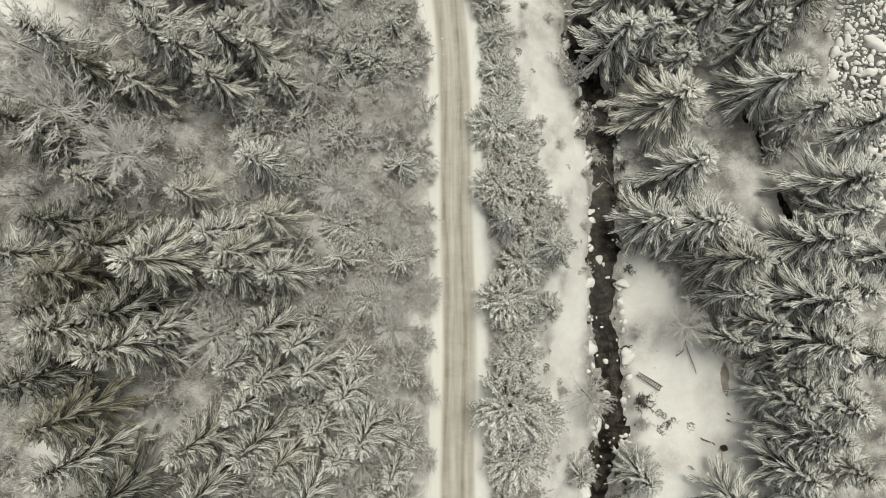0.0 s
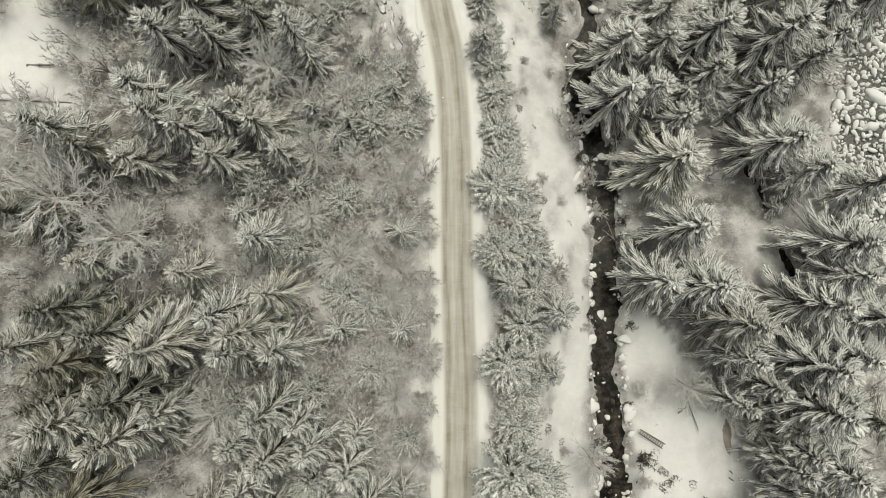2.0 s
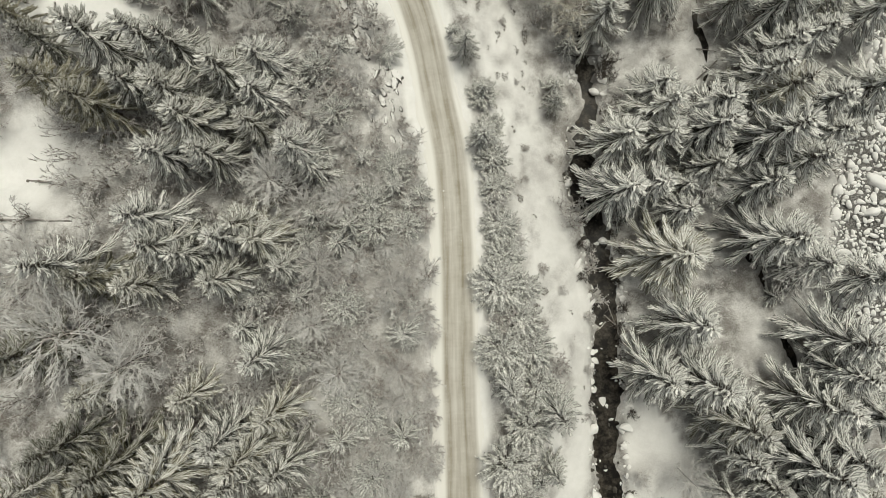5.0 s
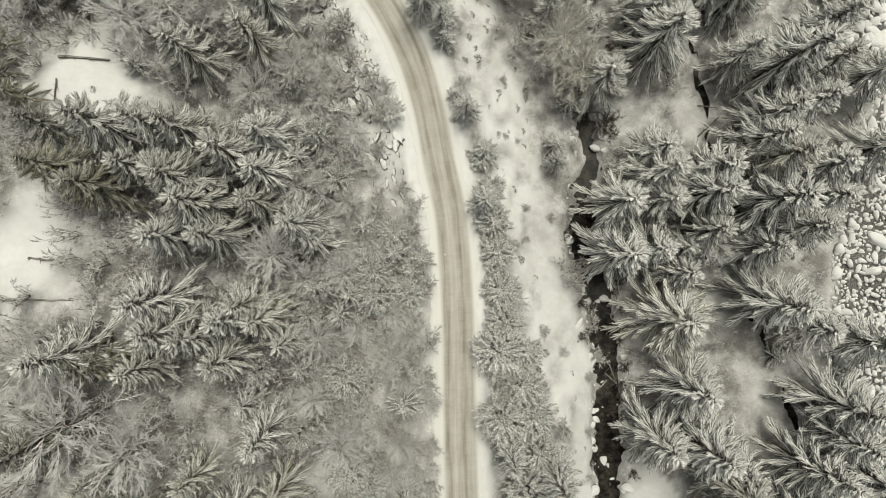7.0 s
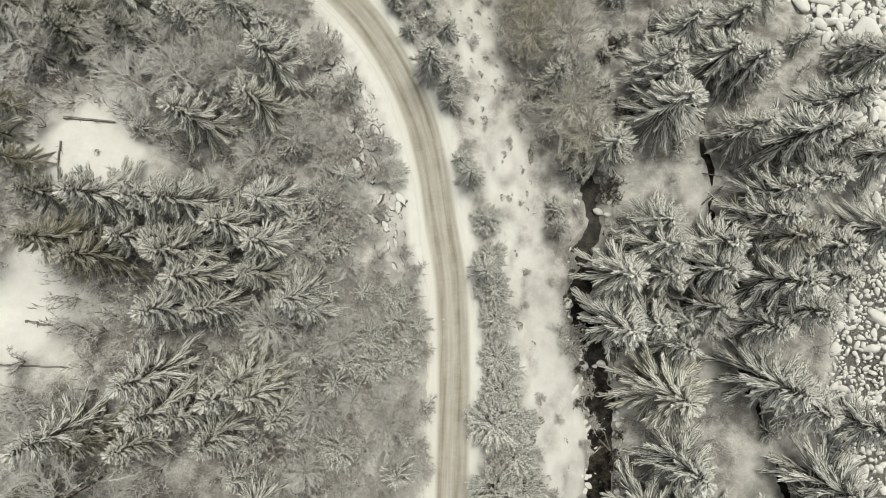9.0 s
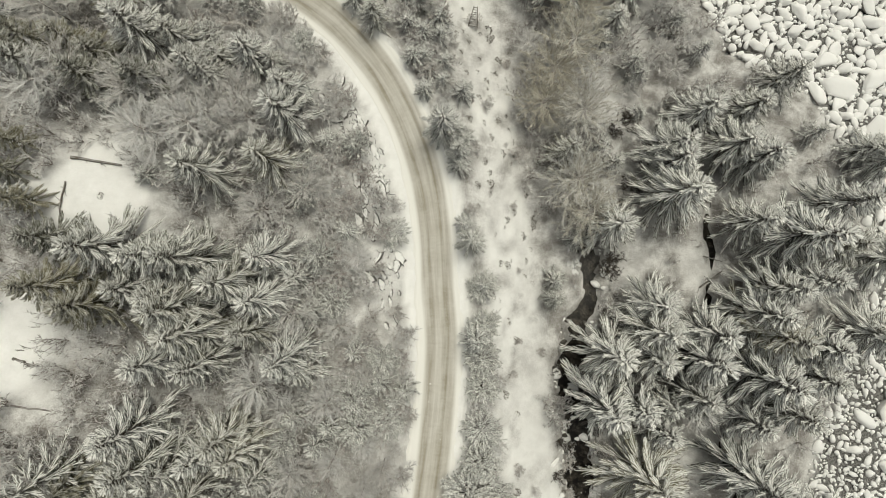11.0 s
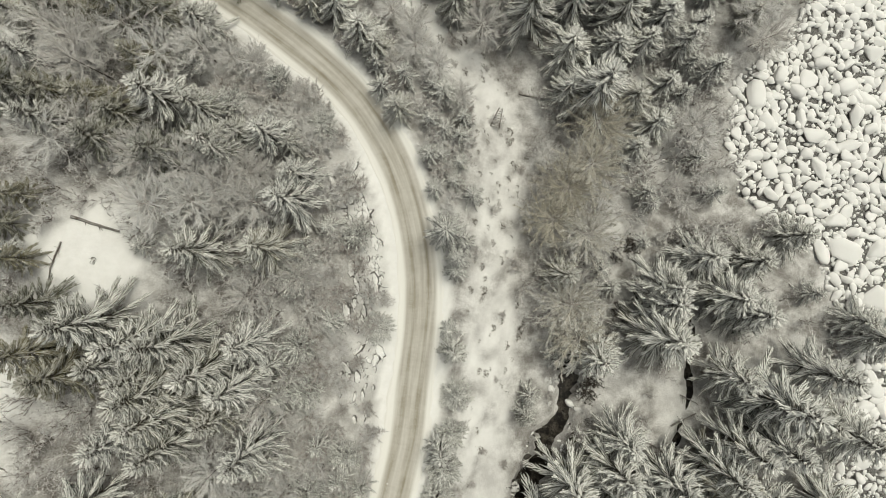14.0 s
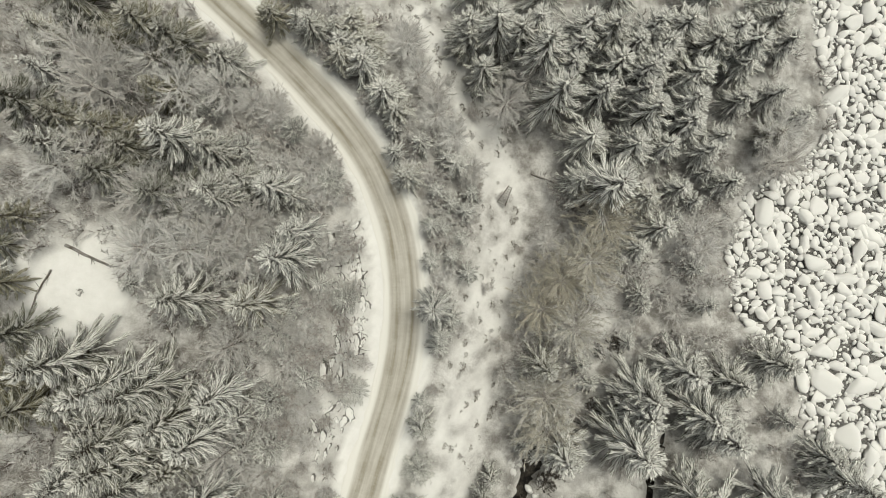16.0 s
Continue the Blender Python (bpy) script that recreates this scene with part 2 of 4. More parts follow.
FLAT_SOUTH = [
    (30.7, -31.9, 12.0, 1), (38.4, -31.8, 13.0, 1), (36.8, -28.5, 13.0, 1), (41.1, -27.4, 15.0, 1), (39.0, -26.5, 11.6, 1), (38.6, -24.7, 13.0, 1),
    (39.5, -23.4, 15.7, 1), (41.2, -20.8, 15.9, 1), (37.0, -20.6, 13.4, 0.66), (38.8, -19.0, 12.6, 1), (37.6, -16.9, 12.7, 0.75), (39.3, -14.1, 17.4, 1),
    (32.1, -13.4, 13.0, 0.66), (41.8, -13.1, 15.8, 1), (35.9, -11.8, 13.0, 0.8), (40.1, -9.4, 17.7, 1), (33.0, -8.2, 15.0, 0.75), (33.0, -4.4, 18.4, 1),
    (42.5, -3.2, 16.5, 1), (34.0, -3.1, 13.4, 1), (30.1, 0.3, 16.0, 1), (25.6, 1.2, 14.1, 1),
]
FLAT_MIDDLE = [
    (29.7, 6.9, 15.5, 1), (43.1, 8.4, 4.0, 1), (28.9, 15.3, 14.2, 1.3), (41.0, 16.2, 16.6, 1), (31.5, 20.8, 10.6, 1), (40.9, 22.9, 14.0, 1),
    (23.6, 23.7, 15.7, 1), (32.3, 23.7, 9.0, 1), (27.6, 24.4, 14.0, 1), (34.6, 25.3, 14.0, 1), (41.7, 28.3, 18.6, 1), (29.6, 29.9, 14.0, 1),
    (24.8, 29.9, 14.7, 1.15), (35.2, 30.3, 16.5, 1), (29.3, 33.0, 16.3, 1), (36.7, 33.1, 14.5, 1), (42.8, 33.8, 18.9, 1), (30.4, 36.0, 12.0, 1),
    (42.4, 36.2, 17.6, 1),
]
FLAT_NORTH = [
    (24.9, 46.1, 14.1, 1), (42.4, 47.2, 14.4, 1), (32.2, 50.3, 17.3, 1), (32.2, 54.5, 14.3, 1), (26.0, 54.9, 5.0, 1), (43.3, 55.5, 14.4, 1),
    (32.1, 56.9, 14.2, 1), (24.0, 57.0, 6.0, 1), (40.6, 57.2, 13.2, 1), (36.5, 61.4, 13.4, 1), (29.3, 61.9, 5.0, 1), (42.8, 62.2, 11.7, 1),
    (29.4, 67.4, 5.0, 1), (28.3, 68.8, 6.0, 1), (37.6, 70.9, 6.0, 1), (24.3, 72.2, 5.0, 1), (25.4, 74.3, 8.0, 1), (34.2, 74.9, 5.5, 1),
]
BEND_NORTH_A = [
    (-10.7, 78.1, 8.2, 1), (27.5, 78.4, 9.0, 1), (22.0, 78.7, 6.0, 1), (-13.2, 79.7, 8.9, 1), (14.9, 79.9, 9.6, 1), (29.1, 80.3, 6.0, 1),
    (18.2, 80.3, 17.0, 1), (24.0, 81.3, 9.0, 1), (-20.1, 82.1, 8.0, 1), (-17.0, 82.5, 9.2, 1), (30.9, 83.6, 6.0, 1), (-24.3, 84.0, 9.0, 1),
    (28.1, 84.4, 7.0, 1), (-18.0, 85.2, 8.0, 1), (-21.5, 85.3, 9.0, 1), (13.8, 85.7, 11.3, 1), (19.7, 86.6, 12.4, 1), (-20.3, 87.0, 8.0, 1),
    (34.3, 87.6, 8.0, 1), (18.7, 87.7, 11.0, 1), (31.3, 88.3, 6.0, 1), (-2.7, 88.4, 11.2, 1), (-29.4, 88.7, 9.0, 1), (23.8, 88.7, 10.0, 1),
]
BEND_NORTH_B = [
    (7.5, 88.8, 17.5, 1), (29.4, 90.2, 10.5, 1), (19.6, 91.2, 15.5, 1), (13.0, 91.8, 12.0, 1), (-6.5, 92.2, 10.0, 1), (25.4, 92.8, 11.0, 1),
    (3.9, 93.2, 17.5, 1), (30.9, 93.5, 9.0, 1), (7.6, 93.6, 12.0, 1), (-7.2, 93.6, 12.0, 1), (17.9, 94.3, 13.0, 1), (0.0, 94.5, 14.0, 1),
    (-3.2, 94.7, 15.0, 1), (5.8, 94.8, 11.0, 1), (24.8, 95.6, 11.8, 1), (13.5, 95.7, 13.0, 1), (16.8, 95.8, 14.3, 1), (7.4, 96.2, 13.6, 1),
    (38.2, 96.9, 7.0, 1), (1.5, 97.1, 13.0, 1), (17.7, 97.8, 14.3, 1), (23.6, 99.0, 12.0, 1), (31.9, 99.3, 8.6, 1), (14.5, 99.4, 14.0, 1),
]
BEND_NORTH_C = [
    (8.0, 99.4, 14.0, 1), (10.9, 99.8, 14.0, 1), (41.1, 100.6, 7.0, 1), (-8.4, 100.7, 12.0, 1), (18.5, 101.0, 13.0, 1), (35.9, 101.8, 9.2, 1),
    (0.6, 102.7, 14.0, 1), (16.0, 102.8, 14.0, 1), (24.6, 103.6, 13.0, 1), (30.4, 104.1, 9.0, 1), (20.0, 104.4, 14.0, 1), (26.4, 105.9, 14.0, 1),
    (29.7, 106.1, 12.0, 1), (10.6, 107.0, 14.0, 1), (34.7, 109.0, 10.0, 1), (31.1, 109.6, 13.0, 1), (22.0, 111.8, 14.0, 1), (32.0, 114.4, 14.0, 1),
]
ROADSIDE_NORTH = [
    (-9.2, 73.5, 5, 1), (-6.8, 76, 6, 1), (-1.4, 75.2, 7, 1), (-0.4, 70.4, 5, 1), (-1.5, 66.6, 5, 1), (5, 62.8, 5, 1), (1.8, 70.2, 5, 1), (-10.4, 76.5, 5, 1), (5.2, 56.6, 5, 1), (-20.3, 83.7, 8, 1), (-26.6, 84.3, 6, 1), (5.7, 45.5, 3.5, 1), (-29.6, 83.6, 6.6, 1), (-6.6, 71.2, 7, 1), (0.1, 62.4, 4, 1), (4.9, 52.8, 4.5, 1),
]
WEST_EDGE = [
    (-48.9, 70.5, 10, 1), (-47.0, 72.7, 9, 1), (-43.9, 73.1, 8, 1), (-47.0, 66.3, 10, 1),
]
SLOPE_WEST_A = [
    (-29.3, -18.0, 13.0, 1), (-31.6, -14.6, 12.0, 1), (-32.0, -10.8, 12.8, 1), (-33.7, -7.1, 14.0, 1), (-30.7, -3.5, 15.0, 1), (-31.6, -1.7, 14.0, 1),
    (-31.4, 1.2, 13.5, 1), (-33.7, 2.8, 14.0, 1), (-28.5, 3.1, 13.0, 1), (-32.2, 5.4, 12.0, 1), (-30.8, 9.2, 8.4, 1), (-33.5, 13.3, 13.0, 1),
    (-30.2, 19.2, 10.0, 1), (-31.1, 20.6, 14.0, 1), (-30.2, 35.8, 11.3, 1), (-32.8, 37.4, 11.8, 1), (-28.5, 41.4, 14.0, 1), (-34.0, 41.9, 9.4, 1),
    (-37.5, 45.4, 7.7, 0.72), (-38.9, 46.0, 8.0, 0.72), (-40.1, 48.4, 8.2, 0.72), (-40.1, 51.5, 9.6, 0.72), (-33.8, 56.4, 3.2, 1), (-34.3, 58.7, 11.8, 1),
]
SLOPE_WEST_B = [
    (-28.5, 59.0, 13.2, 1), (-39.7, 59.5, 13.3, 1), (-35.0, 62.0, 9.3, 1), (-37.5, 63.0, 11.8, 1), (-30.8, 64.7, 14.8, 1), (-35.9, 69.0, 10.0, 1),
    (-36.8, 75.5, 12.0, 1), (-31.6, 75.7, 9.0, 1),
]
FLAT_EAST = [
    (46.5, -16.3, 15.0, 1), (44.0, -8.7, 16.0, 1), (49.9, -5.2, 15.0, 1), (46.6, -0.1, 15.0, 1), (47.2, 3.5, 15.0, 1), (52.4, 10.0, 14.0, 1),
    (46.2, 12.7, 11.7, 1), (44.0, 24.9, 17.4, 1), (49.6, 28.4, 13.3, 1), (49.9, 32.1, 14.4, 1), (57.5, 33.7, 14.0, 1), (44.5, 39.1, 16.2, 1),
    (48.9, 40.2, 15.6, 1), (58.4, 43.4, 14.0, 1), (51.6, 44.4, 15.8, 1), (47.1, 45.6, 19.5, 1), (53.5, 50.2, 15.4, 1), (45.5, 55.6, 11.3, 1),
    (61.2, 56.2, 14.0, 1), (59.3, 57.7, 8.4, 1), (53.4, 60.1, 5.5, 1), (48.2, 66.8, 10.6, 1),
]


# ---- the lie of the land ----
ROAD_LINE = [
    (-3.6, -75, 9.5), (-2.6, -45, 5.5), (-1.4, -27.6, 3.8), (0.5, -10.3, 1.8), (1.2, 0, 0.8), (2.0, 10, -0.4), (2.9, 20, -2.4), (3.3, 30, -4.5),
    (2.7, 37, -5.8), (2.0, 44.5, -6.7), (0.5, 51.9, -7.4), (-2.4, 59.2, -8), (-6.7, 66, -8.4), (-13.2, 72.3, -8.4), (-22.9, 77.7, -8.3), (-38.3, 84, -8.2), (-70, 96, -8),
]
CREEK_LINE = [(12, -75), (16.5, -34), (19.4, -25), (20.0, -16.5), (20.1, -10), (21.2, -2), (22.1, 6.2), (22.3, 16), (21.4, 24), (22.5, 33), (23.8, 39.5), (23.2, 44), (25, 50), (29, 57), (30.3, 63), (33, 67.5), (44, 72)]
RILL_LINE = [(46, -6), (43.5, 8), (41, 17), (38.5, 28), (40, 40), (39.5, 50), (37, 58), (36, 65)]
LANE_LINE = [(11.2, -45), (11.5, -28), (12.0, -20), (12.8, -12), (15.8, -5), (17.5, 5), (15.8, 12.4), (14, 20), (13.8, 28), (13, 33), (12.2, 40.6), (11.2, 48), (9.5, 55), (9.5, 60), (8.5, 66.5), (7, 72), (3.9, 77.9), (0.1, 81.7), (-3.9, 85.8), (-9.0, 90.6), (-13.5, 96.0), (-22, 104)]


def spline(points, step=1.0):
    p, out = np.array(points, float), []
    for i in range(len(p) - 1):
        a, b, c, d = p[max(i - 1, 0)], p[i], p[i + 1], p[min(i + 2, len(p) - 1)]
        t = np.linspace(0, 1, max(2, int(np.linalg.norm((c - b)[:2]) / step)), endpoint=False)[:, None]
        out.append(0.5 * (2 * b + (c - a) * t + (2 * a - 5 * b + 4 * c - d) * t ** 2 + (3 * b - a - 3 * c + d) * t ** 3))
    return np.concatenate(out + [p[-1:]])


def offset(line, x, y):
    """The distance from a line on the plan, positive to its right, and the nearest sample's number."""
    q = np.stack([np.ravel(x), np.ravel(y)], 1).astype(float)
    best, idx = np.full(len(q), 1e9), np.zeros(len(q), int)
    for i, p in enumerate(line):
        d = np.hypot(q[:, 0] - p[0], q[:, 1] - p[1])
        near = d < best
        best[near], idx[near] = d[near], i
    way, v = np.gradient(line[:, :2], axis=0)[idx], q - line[idx, :2]
    return np.sign(v[:, 0] * way[:, 1] - v[:, 1] * way[:, 0]) * best, idx


ROADWAY, CREEK, RILL, LANE = spline(ROAD_LINE), spline(CREEK_LINE), spline(RILL_LINE), spline(LANE_LINE)
FIELD = [(21.0, -13.6), (22.6, -3), (25.3, -1.5), (29.4, -8.2), (33.9, -16), (36.9, -19), (36.5, -28.5), (34, -36), (23, -36), (22.0, -25.6)]
RIVER_EDGE = [(-20, 60), (6, 49), (10, 51), (20, 53), (27, 55.5), (40, 62), (56, 60), (66, 54), (69, 47), (72, 42), (79, 38.7), (88, 38.5), (96, 45), (102, 47), (120, 38)]


def in_polygon(poly, x, y):
    inside = np.zeros(len(x), bool)
    for (x0, y0), (x1, y1) in zip(poly, poly[1:] + poly[:1]):
        cross = (y0 > y) != (y1 > y)
        inside ^= cross & (x < (x1 - x0) * (y - y0) / (y1 - y0 + 1e-12) + x0)
    return inside


def creek_level(y):
    return -9.8 - 0.107 * np.clip(y, -60, 130)


def lie(x, y):
    """The height of the ground."""
    x, y = np.atleast_1d(np.asarray(x, float)), np.atleast_1d(np.asarray(y, float))
    d, i = offset(ROADWAY, x, y)
    c, _ = offset(CREEK, x, y)
    c = c + 0.8 * bumps(x, y, 0.9, 15) + 0.5 * bumps(x, y, 2.6, 16)
    r, _ = offset(RILL, x, y)
    r = r + 0.45 * bumps(x, y, 0.9, 17)
    zr = ROADWAY[i, 2]
    el, er = np.maximum(-d - 3.2, 0), np.maximum(d - 3.2, 0)
    left = zr + np.where(el < 32, 0.45 * el, 14.4 + 0.1 * (el - 32))
    zc, zv = creek_level(y), -7.3 - 0.14 * np.clip(y, -60, 130)
    w = np.clip((c - 2) / 25, 0, 1)
    flat = (1 - w) * (zc + 0.9) + w * zv
    a = zr - 0.58 * er
    h = np.clip(0.5 + 0.5 * (a - flat) / 2, 0, 1)
    right = np.minimum(flat + (a - flat) * h + 2 * h * (1 - h), zr)
    left = left + 4.2 * np.exp(-((x + 34) ** 2 + (y - 48) ** 2) / 98) * np.clip((el - 8) / 8, 0, 1)
    z = np.where(d < 0, left, np.where(er > 0, right, zr))
    z = z + (1 - np.clip(np.abs(d) - 2.6, 0, 1)) * -0.12
    half = np.interp(y, [20, 34, 44, 49], [1.75, 1.4, 0.8, 0.2])
    near = np.clip((half + 0.9 - np.abs(c)) / 1.2, 0, 1)
    z = z * (1 - near) + np.minimum(z, zc - 0.5) * near
    z = z - 0.6 * np.clip((1.0 - np.abs(r)) / 0.7, 0, 1)
    return z


def height(x, y):
    return float(lie(x, y)[0])


def bumps(x, y, scale, seed):
    """Smooth random undulation in -1..1."""
    s = np.zeros_like(x)
    g = np.random.default_rng(seed)
    for k in range(7):
        a, p, f = g.uniform(0, math.tau), g.uniform(0, math.tau), scale * g.uniform(0.6, 1.8)
        s += np.sin(f * (x * math.cos(a) + y * math.sin(a)) + p)
    return s / 4


def mesh_object(name, verts, faces, mat, parent=None, smooth=True, attrs=()):
    me = bpy.data.meshes.new(name)
    me.from_pydata([tuple(v) for v in verts], [], [tuple(f) for f in faces])
    for key, values in attrs:
        me.attributes.new(key, "FLOAT", "POINT").data.foreach_set("value", np.asarray(values, np.float32))
    me.materials.append(mat)
    if smooth:
        me.shade_smooth()
    ob = new(name, me)
    ob.parent = parent
    return ob


def openness(x, y):
    """1 in the open (field, lane, river), 0 under the trees."""
    la, _ = offset(LANE, x, y)
    ro, _ = offset(ROADWAY, x, y)
    o = np.clip((np.interp(y, [30, 70], [4.6, 3.6]) - np.abs(la)) / 1.4, 0, 1)
    o = np.maximum(o, in_polygon(FIELD, x, y))
    o = np.maximum(o, np.clip((np.where(ro < 0, np.interp(y, [24, 34, 60, 67], [3.1, 5.0, 5.0, 3.9]), np.interp(y, [48, 60], [4.8, 3.9])) - np.abs(ro)) / 1.0, 0, 1))
    bank = np.clip((10 - np.abs(ro + 4.5) * 2.2) / 4, 0, 1) * np.clip((y - 30) / 6, 0, 1) * np.clip((66 - y) / 6, 0, 1)
    o = np.maximum(o, bank * (0.45 + 0.4 * np.clip(bumps(x, y, 0.7, 24) + 0.3, 0, 1)))
    ripple = bumps(x, y, 0.8, 21)
    for cx, cy, rx, ry in CLEARINGS:
        # Clearings east of x = 20 are dimmed to paint in the surrounding trees' shade.
        o = np.maximum(o, np.clip(2.2 - 1.6 * (np.hypot((x - cx) / rx, (y - cy) / ry) + 0.28 * ripple), 0, 1) * (0.55 if cx > 20 else 1.0))
    edge = np.interp(y, [p[0] for p in RIVER_EDGE], [p[1] for p in RIVER_EDGE])
    return np.maximum(o, np.clip((x - edge) / 2 + 0.5, 0, 1))


CLEARINGS = [(-33.0, 47.2, 5.6, 6.4), (-39.8, 30.5, 5.0, 5.5), (-13.0, 3.2, 2.2, 2.0), (28.3, 41.6, 3.6, 2.4), (37.8, 41.5, 2.5, 3.5), (37.5, 19.0, 2.0, 6.5), (41.5, 2.5, 2.6, 3.5), (46.5, -20.5, 3.5, 2.5), (-32.0, -15.5, 5.0, 3.0), (26.0, 62.5, 2.5, 3.5), (30.5, 76.0, 2.5, 6.0), (25.0, 21.5, 2.0, 2.0), (33.5, 105.5, 3.0, 3.0)]


def build_ground():
    fine_x, fine_y = np.arange(-62, 82.01, 0.7), np.arange(-52, 132.01, 0.7)
    far = np.array([4, 12, 30, 80, 250, 900])
    xs = np.concatenate([-62 - far[::-1], fine_x, 82 + far])
    ys = np.concatenate([-52 - far[::-1], fine_y, 132 + far])
    X, Y = np.meshgrid(xs, ys)
    x, y = X.ravel(), Y.ravel()
    cx, cy = np.clip(x, -75, 95), np.clip(y, -65, 135)
    z = lie(cx, cy)
    d, _ = offset(ROADWAY, cx, cy)
    c, _ = offset(CREEK, cx, cy)
    calm = np.clip((np.abs(d) - 2.6) / 2, 0, 1) * np.clip((np.abs(c) - 1) / 2, 0, 1)
    o = openness(cx, cy)
    z += calm * (0.12 * bumps(x, y, 1.1, 3) + 0.06 * bumps(x, y, 3.0, 13) + (0.25 - 0.15 * o) * bumps(x, y, 0.45, 4))
    z += np.clip((0.9 - np.abs(np.abs(d) - 3.1)) / 0.9, 0, 1) * 0.22 * (0.7 + 0.3 * bumps(x, y, 0.8, 5))
    nx, ny = len(xs), len(ys)
    j, i = np.meshgrid(np.arange(ny - 1), np.arange(nx - 1), indexing="ij")
    a = (j * nx + i).ravel()
    faces = np.stack([a, a + 1, a + nx + 1, a + nx], 1)
    # A disc under each crown: needle litter together with painted tree shade.
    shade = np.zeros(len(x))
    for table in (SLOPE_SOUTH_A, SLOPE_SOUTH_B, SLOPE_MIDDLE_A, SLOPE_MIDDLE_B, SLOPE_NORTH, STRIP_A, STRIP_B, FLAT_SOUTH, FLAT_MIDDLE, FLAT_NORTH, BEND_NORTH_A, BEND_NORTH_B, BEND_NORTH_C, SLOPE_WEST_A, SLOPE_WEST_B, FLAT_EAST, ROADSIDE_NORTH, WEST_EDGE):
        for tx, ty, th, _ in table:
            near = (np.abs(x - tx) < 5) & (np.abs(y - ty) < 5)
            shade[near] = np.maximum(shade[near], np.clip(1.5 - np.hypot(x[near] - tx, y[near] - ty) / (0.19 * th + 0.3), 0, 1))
    la, _ = offset(LANE, cx, cy)
    tufty = np.where((la < -0.6) | (y > 33), 1.0, 0.3) * (np.abs(la) < 5)
    mottle = np.maximum(0.4 * np.clip(bumps(x, y, 0.5, 9) + 0.3, 0, 1), 0.7 * tufty * np.clip(0.9 * bumps(x, y, 1.5, 19) + 0.6 * bumps(x, y, 0.6, 20) + 0.22, 0, 1))
    # Litter plus forest shade put into the ground colour, stronger deeper in the wood.
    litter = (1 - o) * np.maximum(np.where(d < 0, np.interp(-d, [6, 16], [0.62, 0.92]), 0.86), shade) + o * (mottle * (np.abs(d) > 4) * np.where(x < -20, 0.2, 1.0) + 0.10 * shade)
    litter = np.where(np.abs(c) < 2.3, np.maximum(litter, 0.75), litter)
    edge = np.interp(y, [p[0] for p in RIVER_EDGE], [p[1] for p in RIVER_EDGE])
    gravel = np.clip((x - edge) / 1.5, 0, 1) * np.clip((140 - x) / 40, 0, 1)
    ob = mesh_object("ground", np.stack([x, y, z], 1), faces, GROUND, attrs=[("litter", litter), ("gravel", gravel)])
    tagged(ob, "snow-covered valley ground with dry grass showing through", "ground", kind="structure")


def ribbon(line, offsets, lift):
    """A strip of surface along a line; offsets across it, lift(u, z) gives its height there."""
    way = np.gradient(line[:, :2], axis=0)
    way /= np.linalg.norm(way, axis=1)[:, None]
    side = np.stack([way[:, 1], -way[:, 0]], 1)
    verts, across, uv, s = [], [], [], 0.0
    for k, p in enumerate(line):
        if k:
            s += float(np.linalg.norm(line[k, :2] - line[k - 1, :2]))
        for u in offsets:
            w = u * (1 + 0.05 * math.sin(k * 0.37) + 0.03 * math.sin(k * 1.3 + u))
            verts.append((p[0] + side[k, 0] * w, p[1] + side[k, 1] * w, lift(u, k)))
            uv.append((w, s))
    n = len(offsets)
    faces = [(k * n + i, k * n + i + 1, (k + 1) * n + i + 1, (k + 1) * n + i) for k in range(len(line) - 1) for i in range(n - 1)]
    faces = [f[::-1] for f in faces]
    return verts, faces, uv


def build_road():
    offs = np.linspace(-2.9, 2.9, 43)
    rut = {u: -0.05 * (math.exp(-((abs(u) - 0.95) / 0.28) ** 2)) for u in offs}
    verts, faces, uv = ribbon(ROADWAY, offs, lambda u, k: ROADWAY[k, 2] + 0.02 + rut[u] + 0.05 * math.exp(-((abs(u) - 2.6) / 0.1) ** 2) - 0.10 * max(abs(u) - 2.65, 0))
    n = len(offs)
    edge = [np.interp(ROADWAY[i // n, 1], [14, 38], [1.65, 2.1] if w[0] < 0 else [2.5, 2.25]) for i, w in enumerate(uv)]
    share = [max(0, min(1, (e - abs(w[0])) / 0.45)) * (0.72 + 0.28 * math.exp(-((abs(w[0]) - 0.95) / 0.35) ** 2)) for w, e in zip(uv, edge)]
    ob = mesh_object("road", verts, faces, ROAD, attrs=[("across", share)])
    col = ob.data.attributes.new("lane_uv", "FLOAT_VECTOR", "POINT")
    col.data.foreach_set("vector", np.array([(a, s, 0) for a, s in uv], np.float32).ravel())
    tagged(ob, "narrow forest road of gritty packed snow with wheel ruts", "road", kind="structure")


def bed_level(p):
    """The level of the rill: a little above the lowest ground near its line."""
    return float(np.min(lie(p[0] + np.linspace(-1, 1, 9), np.full(9, p[1])))) + 0.14


def build_water():
    for name, line, half, lift in (("creek_water", CREEK[CREEK[:, 1] < 48], 2.9, -0.12), ("rill_water", RILL, 1.3, None)):
        offs = np.linspace(-half, half, 9)
        level = [float(creek_level(p[1])) + lift if lift is not None else bed_level(p) for p in line]
        verts, faces, uv = ribbon(line, offs, lambda u, k: level[k])
        ob = mesh_object(name, verts, faces, WATER)
        tagged(ob, "dark open water running between snowy banks", "water", kind="structure")


build_ground()
build_road()
build_water()


